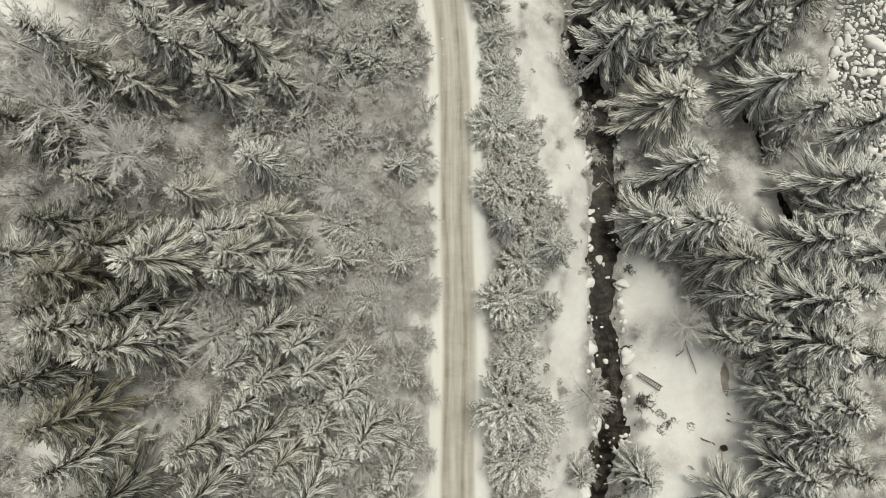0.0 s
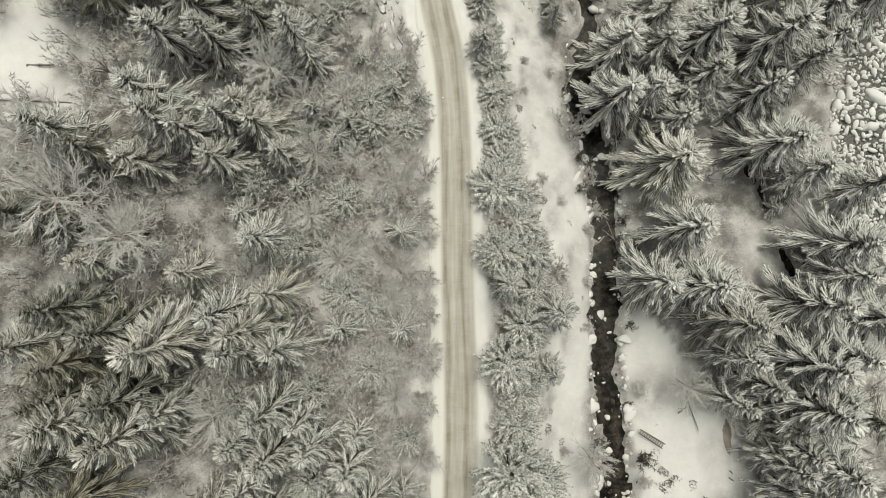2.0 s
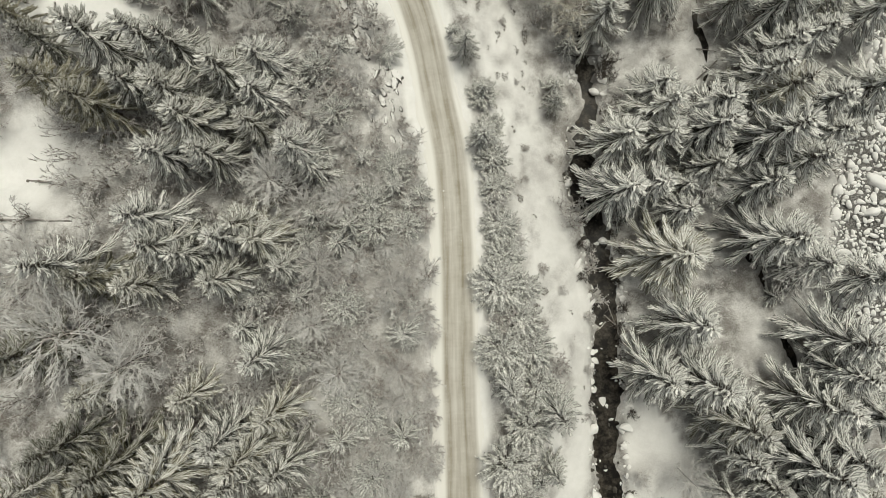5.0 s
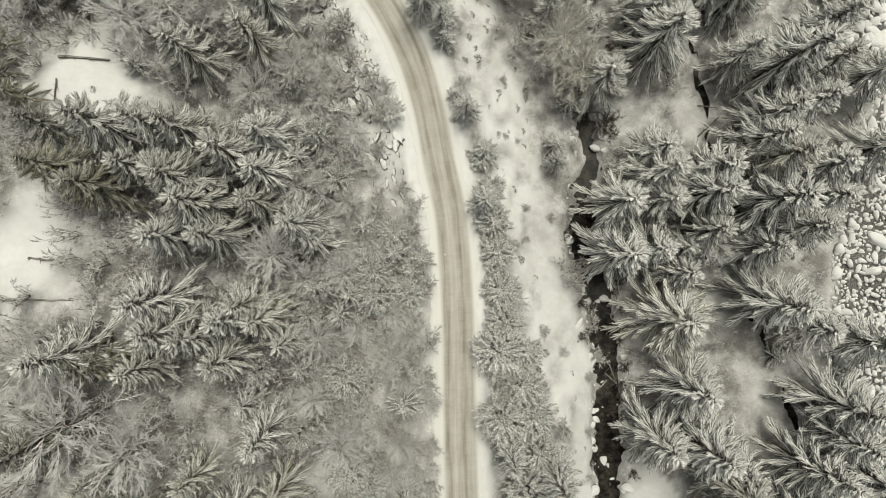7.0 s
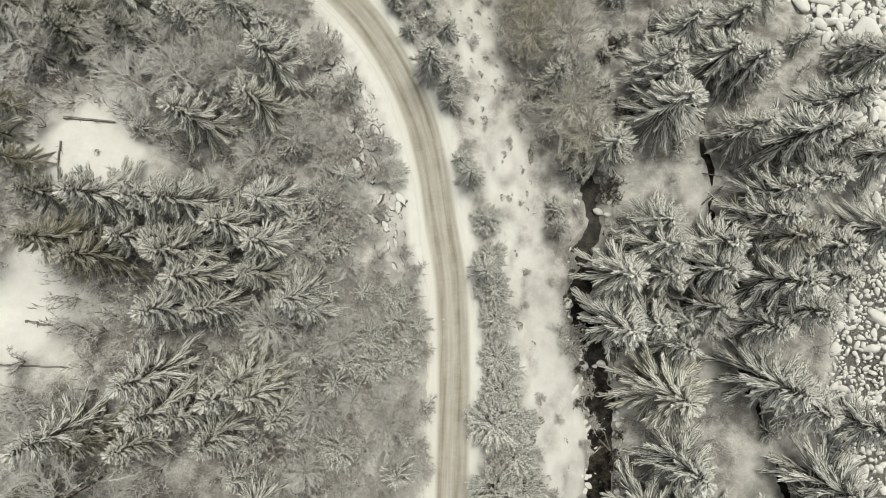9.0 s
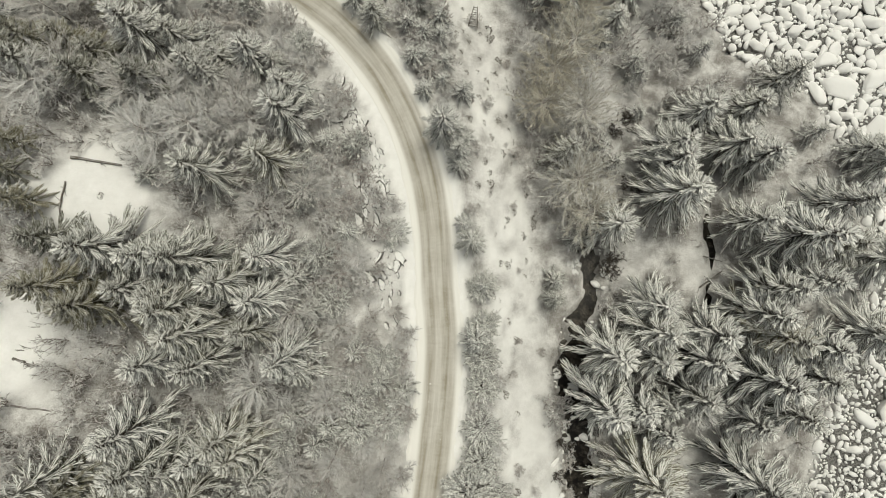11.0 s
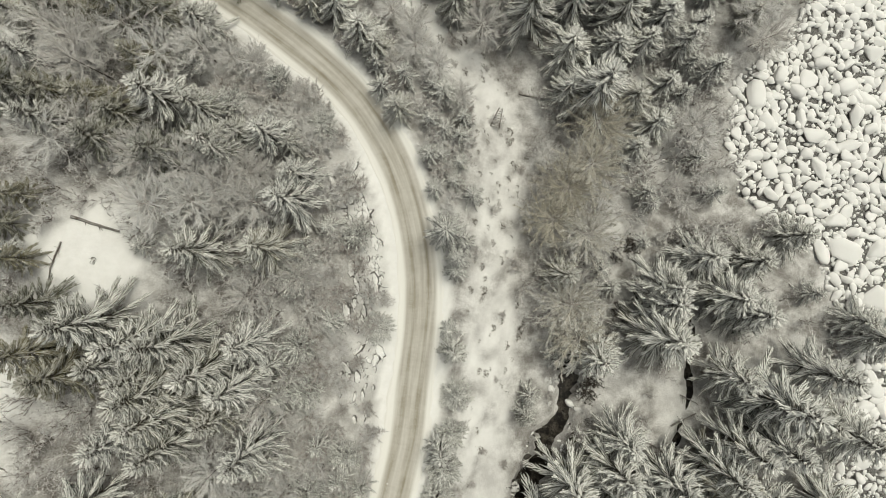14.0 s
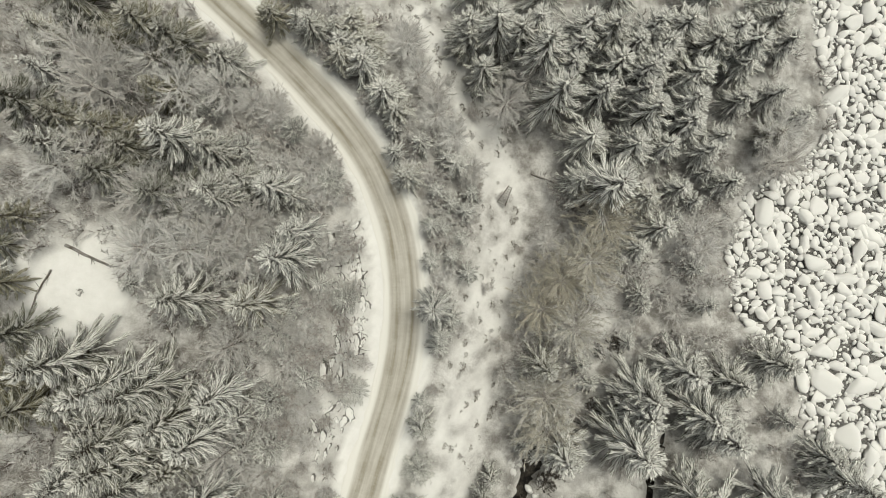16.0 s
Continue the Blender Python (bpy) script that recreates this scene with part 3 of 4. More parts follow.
# ---- trees ----
class Sticks:
    """Tapered three-sided sticks gathered into one mesh; rime is 0 where a stick is bare and 1 where it is white."""

    def __init__(self):
        self.v, self.f, self.a = [], [], []

    def cone(self, p, q, r, a0, a1, flat=1.0, faces=3):
        d = q - p
        n = d.length or 1e-6
        d = d / n
        s = Vector((-d.y, d.x, 0))
        s = s.normalized() if s.length > 1e-4 else Vector((1, 0, 0))
        u = d.cross(s)
        k = len(self.v)
        self.v += [p + s * r, p - s * r, p + u * (r * flat if u.z > 0 else -r * flat), q]
        self.a += [a0, a0, a0 + 0.1, a1]
        self.f += [(k, k + 2, k + 3), (k + 2, k + 1, k + 3), (k + 1, k, k + 3)][:faces]

    def tube(self, pts, r0, r1, a0, a1, sides=3):
        k0 = len(self.v)
        for i, p in enumerate(pts):
            t = i / (len(pts) - 1)
            d = (pts[min(i + 1, len(pts) - 1)] - pts[max(i - 1, 0)]).normalized()
            s = Vector((-d.y, d.x, 0))
            s = s.normalized() if s.length > 1e-3 else Vector((1, 0, 0))
            u = d.cross(s)
            r = r0 + (r1 - r0) * t
            for j in range(sides):
                w = math.tau * j / sides + 0.5
                self.v.append(p + (s * math.cos(w) + u * math.sin(w)) * r)
                self.a.append(a0 + (a1 - a0) * t)
        for i in range(len(pts) - 1):
            for j in range(sides):
                a, b = k0 + i * sides + j, k0 + i * sides + (j + 1) % sides
                self.f.append((a, b, b + sides, a + sides))

    def blade(self, p, q, r, a0, a1, roll=0.0):
        """One slim tapering sliver from p to q."""
        d = q - p
        s = Vector((-d.y, d.x, roll * d.length))
        s = s.normalized() if s.length > 1e-4 else Vector((1, 0, 0))
        k = len(self.v)
        self.v += [p + s * r, p - s * r, q]
        self.a += [a0, a0, a1]
        self.f.append((k, k + 1, k + 2))

    def ridge(self, pts, r0, r1, white, edge):
        """A rope of needles along pts: a white crest with darker flanks that hang from it, closed at the tip."""
        k0, n = len(self.v), len(pts) - 1
        for i, p in enumerate(pts[:-1]):
            d = pts[i + 1] - pts[max(i - 1, 0)]
            s = Vector((-d.y, d.x, 0))
            s = s.normalized() if s.length > 1e-4 else Vector((1, 0, 0))
            r = r0 + (r1 - r0) * i / n
            drop = Vector((0, 0, -0.6 * r))
            self.v += [p + s * r + drop, p + Vector((0, 0, 0.2 * r)), p - s * r + drop]
            w = white * (0.86 + 0.14 * i / n)
            self.a += [edge, w, edge]
        self.v.append(pts[-1])
        self.a.append(white)
        for i in range(n - 1):
            a = k0 + 3 * i
            self.f += [(a, a + 1, a + 4, a + 3), (a + 1, a + 2, a + 5, a + 4)]
        a = k0 + 3 * (n - 1)
        self.f += [(a, a + 1, a + 3), (a + 1, a + 2, a + 3)]

    def mesh(self, name, mat, inner=None, inner_mat=None):
        """One mesh; inner is a second set of sticks in a material of its own."""
        v, f, a, n = self.v, self.f, self.a, len(self.f)
        if inner:
            f = f + [tuple(i + len(v) for i in q) for q in inner.f]
            v, a = v + inner.v, a + inner.a
        me = bpy.data.meshes.new(name)
        me.from_pydata([tuple(p) for p in v], [], f)
        me.attributes.new("rime", "FLOAT", "POINT").data.foreach_set("value", np.asarray(a, np.float32))
        me.materials.append(mat)
        if inner:
            me.materials.append(inner_mat)
            me.polygons.foreach_set("material_index", np.array([0] * n + [1] * (len(f) - n), np.int32))
        return me


def trunk_mesh(name, h, r, lean, mat, top=0.97):
    s = Sticks()
    s.tube([Vector((lean.x * t * t * h, lean.y * t * t * h, h * t * top - 0.5 * (1 - t))) for t in (0, 0.05, 0.3, 0.6, 1.0)], r, r * 0.12, 0, 0, 7)
    return s.mesh(name, mat)


SPRUCE_H, SPRUCE_R = 14.0, 3.3


def spruce_meshes(seed, fullness=1.0, droop=0.62, count=7, needles=None, coarse=1.0, white=1.0):
    """A frosted spruce 14 m tall: a trunk and whorls of long boughs, each a rope of needles with a white crest, forked
    side shoots and short bristles."""
    g = random.Random(seed)
    h, limbs, sprays = SPRUCE_H, Sticks(), Sticks()
    def bristle(line, length, rime):
        """Short needle shoots on both sides of a rope."""
        for i in range(int(length / (0.32 * coarse))):
            s = 0.15 + 0.85 * g.random()
            c, d = line(s), (line(s + 0.05) - line(s - 0.05)).normalized()
            w = (d + Vector((-d.y, d.x, 0)) * g.choice((-0.8, 0.8)) + Vector((0, 0, g.uniform(-0.25, 0.25)))).normalized()
            sprays.blade(c, c + w * g.uniform(0.13, 0.22) * coarse, 0.040 * coarse, 0.15, rime * g.uniform(0.5, 1.1), g.uniform(-0.5, 0.5))

    z, turn = 2.7, g.uniform(0, 6)
    while z < h - 0.3:
        f = z / h
        n = count if f < 0.8 else 6
        for k in range(n):
            az = turn + math.tau * (k + g.uniform(-0.32, 0.32)) / n
            length = (SPRUCE_R * 1.2 * (1 - f) ** 0.86 * g.uniform(0.74, 1.16) + 0.28) * fullness
            up = -0.06 + 1.25 * f ** 2.0 + g.uniform(-0.10, 0.10)
            sag = droop * (1 - f ** 2) * g.uniform(0.8, 1.2)
            out = Vector((math.cos(az), math.sin(az), 0))
            bend = Vector((-out.y, out.x, 0)) * g.uniform(-0.28, 0.28)
            base = Vector((0, 0, z + g.uniform(-0.25, 0.25)))

            def at(s):
                return base + out * (length * s) + bend * (length * s * s) + Vector((0, 0, length * (up * s - sag * s ** 1.5 + 0.16 * s ** 4)))

            rime = white * g.uniform(0.78, 1.08)
            limbs.tube([at(0), at(0.4)], 0.05 + 0.012 * length, 0.04, 0.0, 0.5)
            steps = (0.06, 0.28, 0.5, 0.72, 0.9, 1.04) if length > 1.6 else (0.05, 0.4, 0.75, 1.04)
            sprays.ridge([at(s) for s in steps], 0.126 * coarse, 0.062 * coarse, rime, 0.05 + 0.55 * f ** 4)
            bristle(at, length, rime)
            m = max(1, int(length / (0.54 * coarse)))
            for i in range(m):
                s = 0.16 + 0.70 * (i + g.uniform(0.2, 0.8)) / m
                p, d = at(s), (at(s + 0.06) - at(s - 0.06)).normalized()
                side = Vector((-d.y, d.x, 0)).normalized()
                for sgn in (-1, 1):
                    v = (d + side * (sgn * g.uniform(0.26, 0.52)) + Vector((0, 0, g.uniform(-0.22, 0.04)))).normalized()
                    ln = (0.36 + 0.32 * length) * (1.2 - 0.8 * s) * g.uniform(0.7, 1.3)
                    inward = side * (-sgn * 0.16 * ln)

                    def fork(t):
                        return p + v * (ln * t) + inward * (t * t)

                    sprays.ridge([p, fork(0.55), fork(1)], 0.092 * coarse, 0.066 * coarse, rime * g.uniform(0.85, 1.05), 0.05 + 0.5 * f ** 4)
                    bristle(fork, ln, rime)
        turn += 2.4
        z += (0.52 + 0.85 * (1 - f)) * (0.7 + 0.3 * coarse)
    top = Vector((0, 0, h))
    for k in range(5):
        w = Vector((math.cos(k * 1.257) * 0.3, math.sin(k * 1.257) * 0.3, g.uniform(0.05, 0.3)))
        sprays.ridge([top - Vector((0, 0, 0.6)), top - Vector((0, 0, 0.5)) + w], 0.09, 0, white, 0.2)
    sprays.cone(top - Vector((0, 0, 1.2)), top + Vector((0, 0, 0.5)), 0.10, 0.5, 1.0)
    return trunk_mesh("trunk", h, 0.17, Vector((0, 0, 0)), BARK), sprays.mesh("crown", needles or NEEDLES, limbs, LIMB)


def pine_meshes(seed):
    """A young, round, bushy conifer 6 m tall: short upturned shoots thick with frosted needles over its whole dome."""
    g = random.Random(seed)
    h, limbs, tufts = 6.0, Sticks(), Sticks()
    count = 135
    for k in range(count):
        f = (k + 0.5) / count
        az, el = k * 2.399 + g.uniform(-0.3, 0.3), math.asin(1 - 1.12 * f ** 1.1)
        r = g.uniform(0.72, 1.10)
        tip = Vector((math.cos(az) * math.cos(el) * 2.25 * r, math.sin(az) * math.cos(el) * 2.25 * r, 2.9 + 2.9 * math.sin(el) * r))
        root = Vector((0, 0, max(0.5, tip.z - 0.9 * math.hypot(tip.x, tip.y) - 0.5)))
        if k % 4 == 0:
            limbs.tube([root, root.lerp(tip, 0.8)], 0.035, 0.012, 0.0, 0.3)
        d = (tip - root).normalized()
        start = tip - d * g.uniform(0.7, 1.2)
        rime = g.uniform(0.7, 1.1)
        tufts.ridge([start, start.lerp(tip, 0.55), tip], 0.17, 0.12, rime, 0.05)
        for i in range(13):
            c = start.lerp(tip, (i + g.random()) / 12)
            v = (d * 0.8 + Vector((g.gauss(0, 0.8), g.gauss(0, 0.8), g.gauss(0.15, 0.5)))).normalized()
            tufts.blade(c, c + v * g.uniform(0.20, 0.38), 0.055, 0.12, rime * g.uniform(0.6, 1.05), g.uniform(-0.5, 0.5))
    return trunk_mesh("trunk", h, 0.11, Vector((0, 0, 0)), BARK, 0.9), tufts.mesh("crown", PINE_NEEDLES, limbs, LIMB)


def shrub_meshes(seed, mat, stems=11, wide=1.0, forks=7, ends=8, whole=False):
    """A leafless frosted bush 2.6 m tall: stems that fork twice into fine twigs."""
    g = random.Random(seed)
    wood, fine = Sticks(), Sticks()
    for k in range(stems):
        az = k * 2.399 + g.uniform(-0.4, 0.4)
        reach = wide * g.uniform(0.35, 1.35)
        tip = Vector((math.cos(az) * reach, math.sin(az) * reach, g.uniform(1.3, 2.5)))
        root = Vector((g.uniform(-0.15, 0.15), g.uniform(-0.15, 0.15), -0.1))
        mid = root.lerp(tip, 0.5) + Vector((g.uniform(-0.15, 0.15), g.uniform(-0.15, 0.15), 0.2))
        wood.tube([root, mid, tip], 0.035, 0.012, 0.35, 0.7)
        for j in range(forks):
            s = 0.3 + 0.7 * j / (forks - 1)
            p = root.lerp(mid, s * 2) if s < 0.5 else mid.lerp(tip, s * 2 - 1)
            d = ((tip - mid).normalized() + Vector((g.gauss(0, 0.7), g.gauss(0, 0.7), g.gauss(0.1, 0.35)))).normalized()
            q = p + d * g.uniform(0.4, 0.85)
            fine.blade(p, q, 0.034, 0.1, 0.7)
            for i in range(ends):
                b = p.lerp(q, g.uniform(0.15, 0.98))
                v = (d + Vector((g.gauss(0, 0.7), g.gauss(0, 0.7), g.gauss(0.1, 0.4)))).normalized()
                fine.blade(b, b + v * g.uniform(0.22, 0.58), 0.036, 0.2, g.uniform(0.5, 1.1), g.uniform(-0.4, 0.4))
    if whole:
        return [fine.mesh("crown", mat, wood, mat)]
    return wood.mesh("branchwork", mat), fine.mesh("crown", mat)


def bare_tree_meshes(seed, mat, h=10.0, spread=3.4, boughs_n=20, ends=5, twig=0.03):
    """A leafless broad-crowned tree 10 m tall."""
    g = random.Random(seed)
    boughs, fine = Sticks(), Sticks()
    lean = Vector((g.uniform(-0.05, 0.05), g.uniform(-0.05, 0.05), 0))
    for k in range(boughs_n):
        f = 0.32 + 0.66 * k / boughs_n
        az = k * 2.399
        root = Vector((lean.x * f * f * h, lean.y * f * f * h, h * f * 0.9))
        reach = spread * (1.15 - 0.75 * f) * g.uniform(0.75, 1.2)
        tip = root + Vector((math.cos(az) * reach, math.sin(az) * reach, reach * g.uniform(0.35, 0.85)))
        mid = root.lerp(tip, 0.5) + Vector((0, 0, -0.12 * reach))
        boughs.tube([root, mid, tip], 0.045, 0.012, 0.0, 0.5)
        for j in range(9):
            s = 0.2 + 0.8 * j / 8
            p = root.lerp(mid, s * 2) if s < 0.5 else mid.lerp(tip, s * 2 - 1)
            d = ((tip - root).normalized() + Vector((g.gauss(0, 0.38), g.gauss(0, 0.38), g.gauss(0.15, 0.3)))).normalized()
            q = p + d * g.uniform(0.9, 1.9)
            fine.blade(p, q, twig * 1.2, 0.1, 0.7)
            for i in range(ends):
                b = p.lerp(q, g.uniform(0.1, 0.98))
                v = (d + Vector((g.gauss(0, 0.4), g.gauss(0, 0.4), g.gauss(0.1, 0.3)))).normalized()
                fine.blade(b, b + v * g.uniform(0.4, 1.1), twig, 0.2, g.uniform(0.5, 1.1), g.uniform(-0.4, 0.4))
    return trunk_mesh("trunk", h, 0.15, lean, BARK, 0.92), boughs.mesh("branchwork", TWIGS), fine.mesh("crown", mat)


def plant(name, meshes, x, y, turn, wide, tall, label, category, group, tilt=0.0, sink=0.1):
    root = new(name)
    root.matrix_basis = pose(x, y, height(x, y) - sink, tilt, 0, turn) @ Matrix.Diagonal((wide, wide, tall, 1))
    for me in meshes:
        part = new(me.name.split(".")[0], me)
        part.parent = root
    return tagged(root, label, category, group)


SPRUCES = [spruce_meshes(s, fullness=f, droop=dr, count=n) for s, f, dr, n in ((1, 1.0, 0.60, 7), (2, 0.92, 0.70, 7), (3, 1.08, 0.52, 7), (4, 0.86, 0.64, 6), (5, 1.0, 0.78, 7), (6, 1.12, 0.60, 7))]
GREENER = [spruce_meshes(s, fullness=f, droop=dr, count=7, needles=NEEDLES_GREEN) for s, f, dr in ((7, 1.05, 0.66), (8, 0.95, 0.56), (9, 1.0, 0.74))]
SPARSE = [spruce_meshes(s, fullness=f, droop=dr, count=7, needles=NEEDLES_GREEN, white=0.62) for s, f, dr in ((14, 1.05, 0.66), (15, 0.95, 0.6))]
YOUNG = [spruce_meshes(s, fullness=1.5, droop=0.35, count=6, coarse=1.85) for s in (11, 12, 13)]
PINES = [pine_meshes(s) for s in (21, 22, 23)]
SHRUBS = [shrub_meshes(s, TWIGS, n, w) for s, n, w in ((31, 11, 1.0), (32, 9, 1.25), (33, 13, 0.85), (34, 10, 1.1))]
DARK_SHRUBS = [shrub_meshes(s, DARK_TWIGS, 9, 1.1, 6, 7) for s in (38, 39)]
THICKET = [shrub_meshes(s, THICKET_TWIGS, 7, 1.2, 5, 6, True) for s in (35, 36, 37)]
BARE = [bare_tree_meshes(s, RIMED, spread=4.0, boughs_n=24, ends=9, twig=0.031) for s in (41, 42, 43)]
ALDERS = [bare_tree_meshes(s, ALDER, spread=5.4, boughs_n=36, ends=10, twig=0.038) for s in (51, 52)]

planted = []
for table in (SLOPE_SOUTH_A, SLOPE_SOUTH_B, SLOPE_MIDDLE_A, SLOPE_MIDDLE_B, SLOPE_NORTH, STRIP_A, STRIP_B, FLAT_SOUTH, FLAT_MIDDLE, FLAT_NORTH, BEND_NORTH_A, BEND_NORTH_B, BEND_NORTH_C, SLOPE_WEST_A, SLOPE_WEST_B, FLAT_EAST, ROADSIDE_NORTH, WEST_EDGE):
    for x, y, h, broad in table:
        k = len(planted)
        turn = (k * 137.5) % 360
        if h < 6.5:
            plant("young_spruce", YOUNG[k % 3], x, y, turn, 0.17 + 0.045 * h, h / SPRUCE_H, "young spruce whitened by hoar frost beside the road", "tree", "young spruces", tilt=rng.uniform(-2, 2))
        else:
            wide = (h / SPRUCE_H) ** 0.7 * rng.uniform(0.88, 1.12) * (1.36 if x > 20 else 1.28 if y > 75 else 0.88 if x > -5 else 1.10)
            greener = (x < -15 and k % 5 < 3) or k % 7 == 3
            label = ("tall green spruce with lightly frosted branches" if greener else "tall spruce with thick white rime on every branch") if x > 20 else ("yellowish-green spruce with frosted tips on the slope" if greener else "hoar-frosted spruce standing on the snowy slope")
            plant("spruce", (SPARSE[k % 2] if x < -27 and k % 3 else GREENER[k % 3] if greener else SPRUCES[k % 6]), x, y, turn, wide * broad, h / SPRUCE_H, label, "tree", "spruces on the flat" if x > 20 else "spruces on the slope", tilt=rng.uniform(-2.5, 2.5))
        planted.append((x, y, 0.22 * h))

# Round young pines between the road and the lane.
STRIP_PINES = [
    (7.4, 13.8, 5.0, 1.15), (9.5, 9.5, 5.0, 1.0), (8.6, 25.5, 4.0, 0.8), (8.6, 20.8, 4.0, 0.85), (6.4, -6.3, 6.0, 1.15), (9.2, -2.4, 6.5, 1.1), (6.9, -13.2, 5.5, 1.0), (5.6, -17.9, 8.0, 1.5),
    (8.6, 17.0, 4.5, 0.9), (7.0, 6.5, 6.0, 1.05), (10.6, 5.8, 5.5, 1.0), (9.2, -20.5, 5.5, 1.2), (5.8, -23.8, 6.5, 1.3), (8.6, 29.0, 4.5, 0.8), (8.3, 37.5, 3.0, 0.75), (-2.9, 44.0, 2.5, 0.7), (10.6, 13.0, 4.0, 0.8), (7.6, -9.8, 5.0, 0.9), (10.9, 1.5, 5.0, 0.9), (8.7, 33.0, 3.5, 0.7),
]
for k, (x, y, h, w) in enumerate(STRIP_PINES):
    plant("young_pine", PINES[k % 3], x, y, k * 97, w * 1.3, h / 6.0, "bushy young conifer covered in white rime by the road", "tree", "young conifers by the road")
    planted.append((x, y, 2.0 * w))


def scatter(n, test, x0, x1, y0, y1, gap, seed):
    g = np.random.default_rng(seed)
    x, y = g.uniform(x0, x1, n), g.uniform(y0, y1, n)
    keep = test(x, y) > g.uniform(0, 1, n)
    out = []
    for a, b in zip(x[keep], y[keep]):
        if all((a - p) ** 2 + (b - q) ** 2 > gap * gap for p, q in out):
            out.append((float(a), float(b)))
    return out


def slope_cover(x, y):
    d, _ = offset(ROADWAY, x, y)
    return np.where((d < -np.interp(y, [24, 34, 60, 67], [2.6, 3.8, 3.8, 2.9])) & (d > -58), 1.0 - openness(x, y), 0.0)


def strip_cover(x, y):
    d, _ = offset(ROADWAY, x, y)
    la, _ = offset(LANE, x, y)
    return np.where((d > np.interp(y, [45, 58], [5.2, 3.8])) & (la < -3.4), 0.9, 0.0)


def flat_cover(x, y):
    d, _ = offset(ROADWAY, x, y)
    la, _ = offset(LANE, x, y)
    c, _ = offset(CREEK, x, y)
    return np.where((d > 4.2) & (la > 3.5) & (np.abs(c) > 2.6), 1.0 - openness(x, y), 0.0)


def joined(name, places, meshes, mat, label):
    """Many small plants that nobody could count, as one mesh."""
    vs, fs, ats, base = [], [], [], 0
    for k, m in enumerate(places):
        me = meshes[k % len(meshes)]
        co = np.empty(len(me.vertices) * 3)
        me.vertices.foreach_get("co", co)
        at = np.empty(len(me.vertices))
        me.attributes["rime"].data.foreach_get("value", at)
        mat4 = np.array(m)
        vs.append(co.reshape(-1, 3) @ mat4[:3, :3].T + mat4[:3, 3])
        fs += [tuple(base + i for i in p.vertices) for p in me.polygons]
        ats.append(at)
        base += len(me.vertices)
    ob = mesh_object(name, np.concatenate(vs), fs, mat, smooth=False, attrs=[("rime", np.concatenate(ats))])
    return tagged(ob, label, kind="stuff")


def brush_mesh(seed):
    """A low clump of dry stalks and twigs."""
    g = random.Random(seed)
    s = Sticks()
    for k in range(20):
        a, r = g.uniform(0, math.tau), g.uniform(0.05, 0.5)
        p = Vector((math.cos(a) * r, math.sin(a) * r, -0.05))
        d = Vector((math.cos(a) * g.uniform(0.1, 0.9), math.sin(a) * g.uniform(0.1, 0.9), g.uniform(0.4, 1.0)))
        s.cone(p, p + d * g.uniform(0.4, 1.0), 0.022, 0.3, g.uniform(0.6, 1.0))
    return s.mesh("brush", TWIGS)


spots = scatter(3000, slope_cover, -60, 3, -34, 106, 1.45, 61)
spots += scatter(800, strip_cover, -30, 14, -34, 100, 1.4, 62)
spots += scatter(420, flat_cover, 6, 60, -34, 112, 2.6, 63) + scatter(110, flat_cover, 12, 24, 46, 80, 2.2, 75) + scatter(260, flat_cover, 26, 42, 60, 84, 1.8, 76)
singles = sorted(spots, key=lambda p: float(np.abs(offset(ROADWAY, *p)[0][0])))[:300]
chosen = set(singles)
for k, (x, y) in enumerate(singles):
    s = rng.uniform(0.75, 1.4)
    plant("bare_shrub", SHRUBS[k % 4], x, y, rng.uniform(0, 360), s, s * rng.uniform(0.75, 1.2), "leafless frosted shrub with fine grey-brown twigs in snow", "shrub", "bare shrubs")


def spot_pose(x, y, s):
    return pose(x, y, height(x, y) - 0.05, rng.uniform(-8, 8), rng.uniform(-8, 8), rng.uniform(0, 360)) @ Matrix.Diagonal((s, s, s * rng.uniform(0.75, 1.2), 1))


thicket = joined("thicket", [spot_pose(x, y, rng.uniform(0.8, 1.6)) for x, y in spots if (x, y) not in chosen], [m[0] for m in THICKET], THICKET_TWIGS, "dense leafless frosted thicket on the forest floor")
low = scatter(4800, slope_cover, -60, 3, -34, 106, 0.9, 64) + scatter(900, strip_cover, -30, 14, -34, 100, 1.0, 65) + scatter(1100, flat_cover, 6, 60, -34, 112, 1.3, 66)
brush = joined("undergrowth", [spot_pose(x, y, rng.uniform(0.6, 1.5)) for x, y in low], [brush_mesh(s) for s in (71, 72, 73)], TWIGS, "low dry stalks and brushwood in the snow")

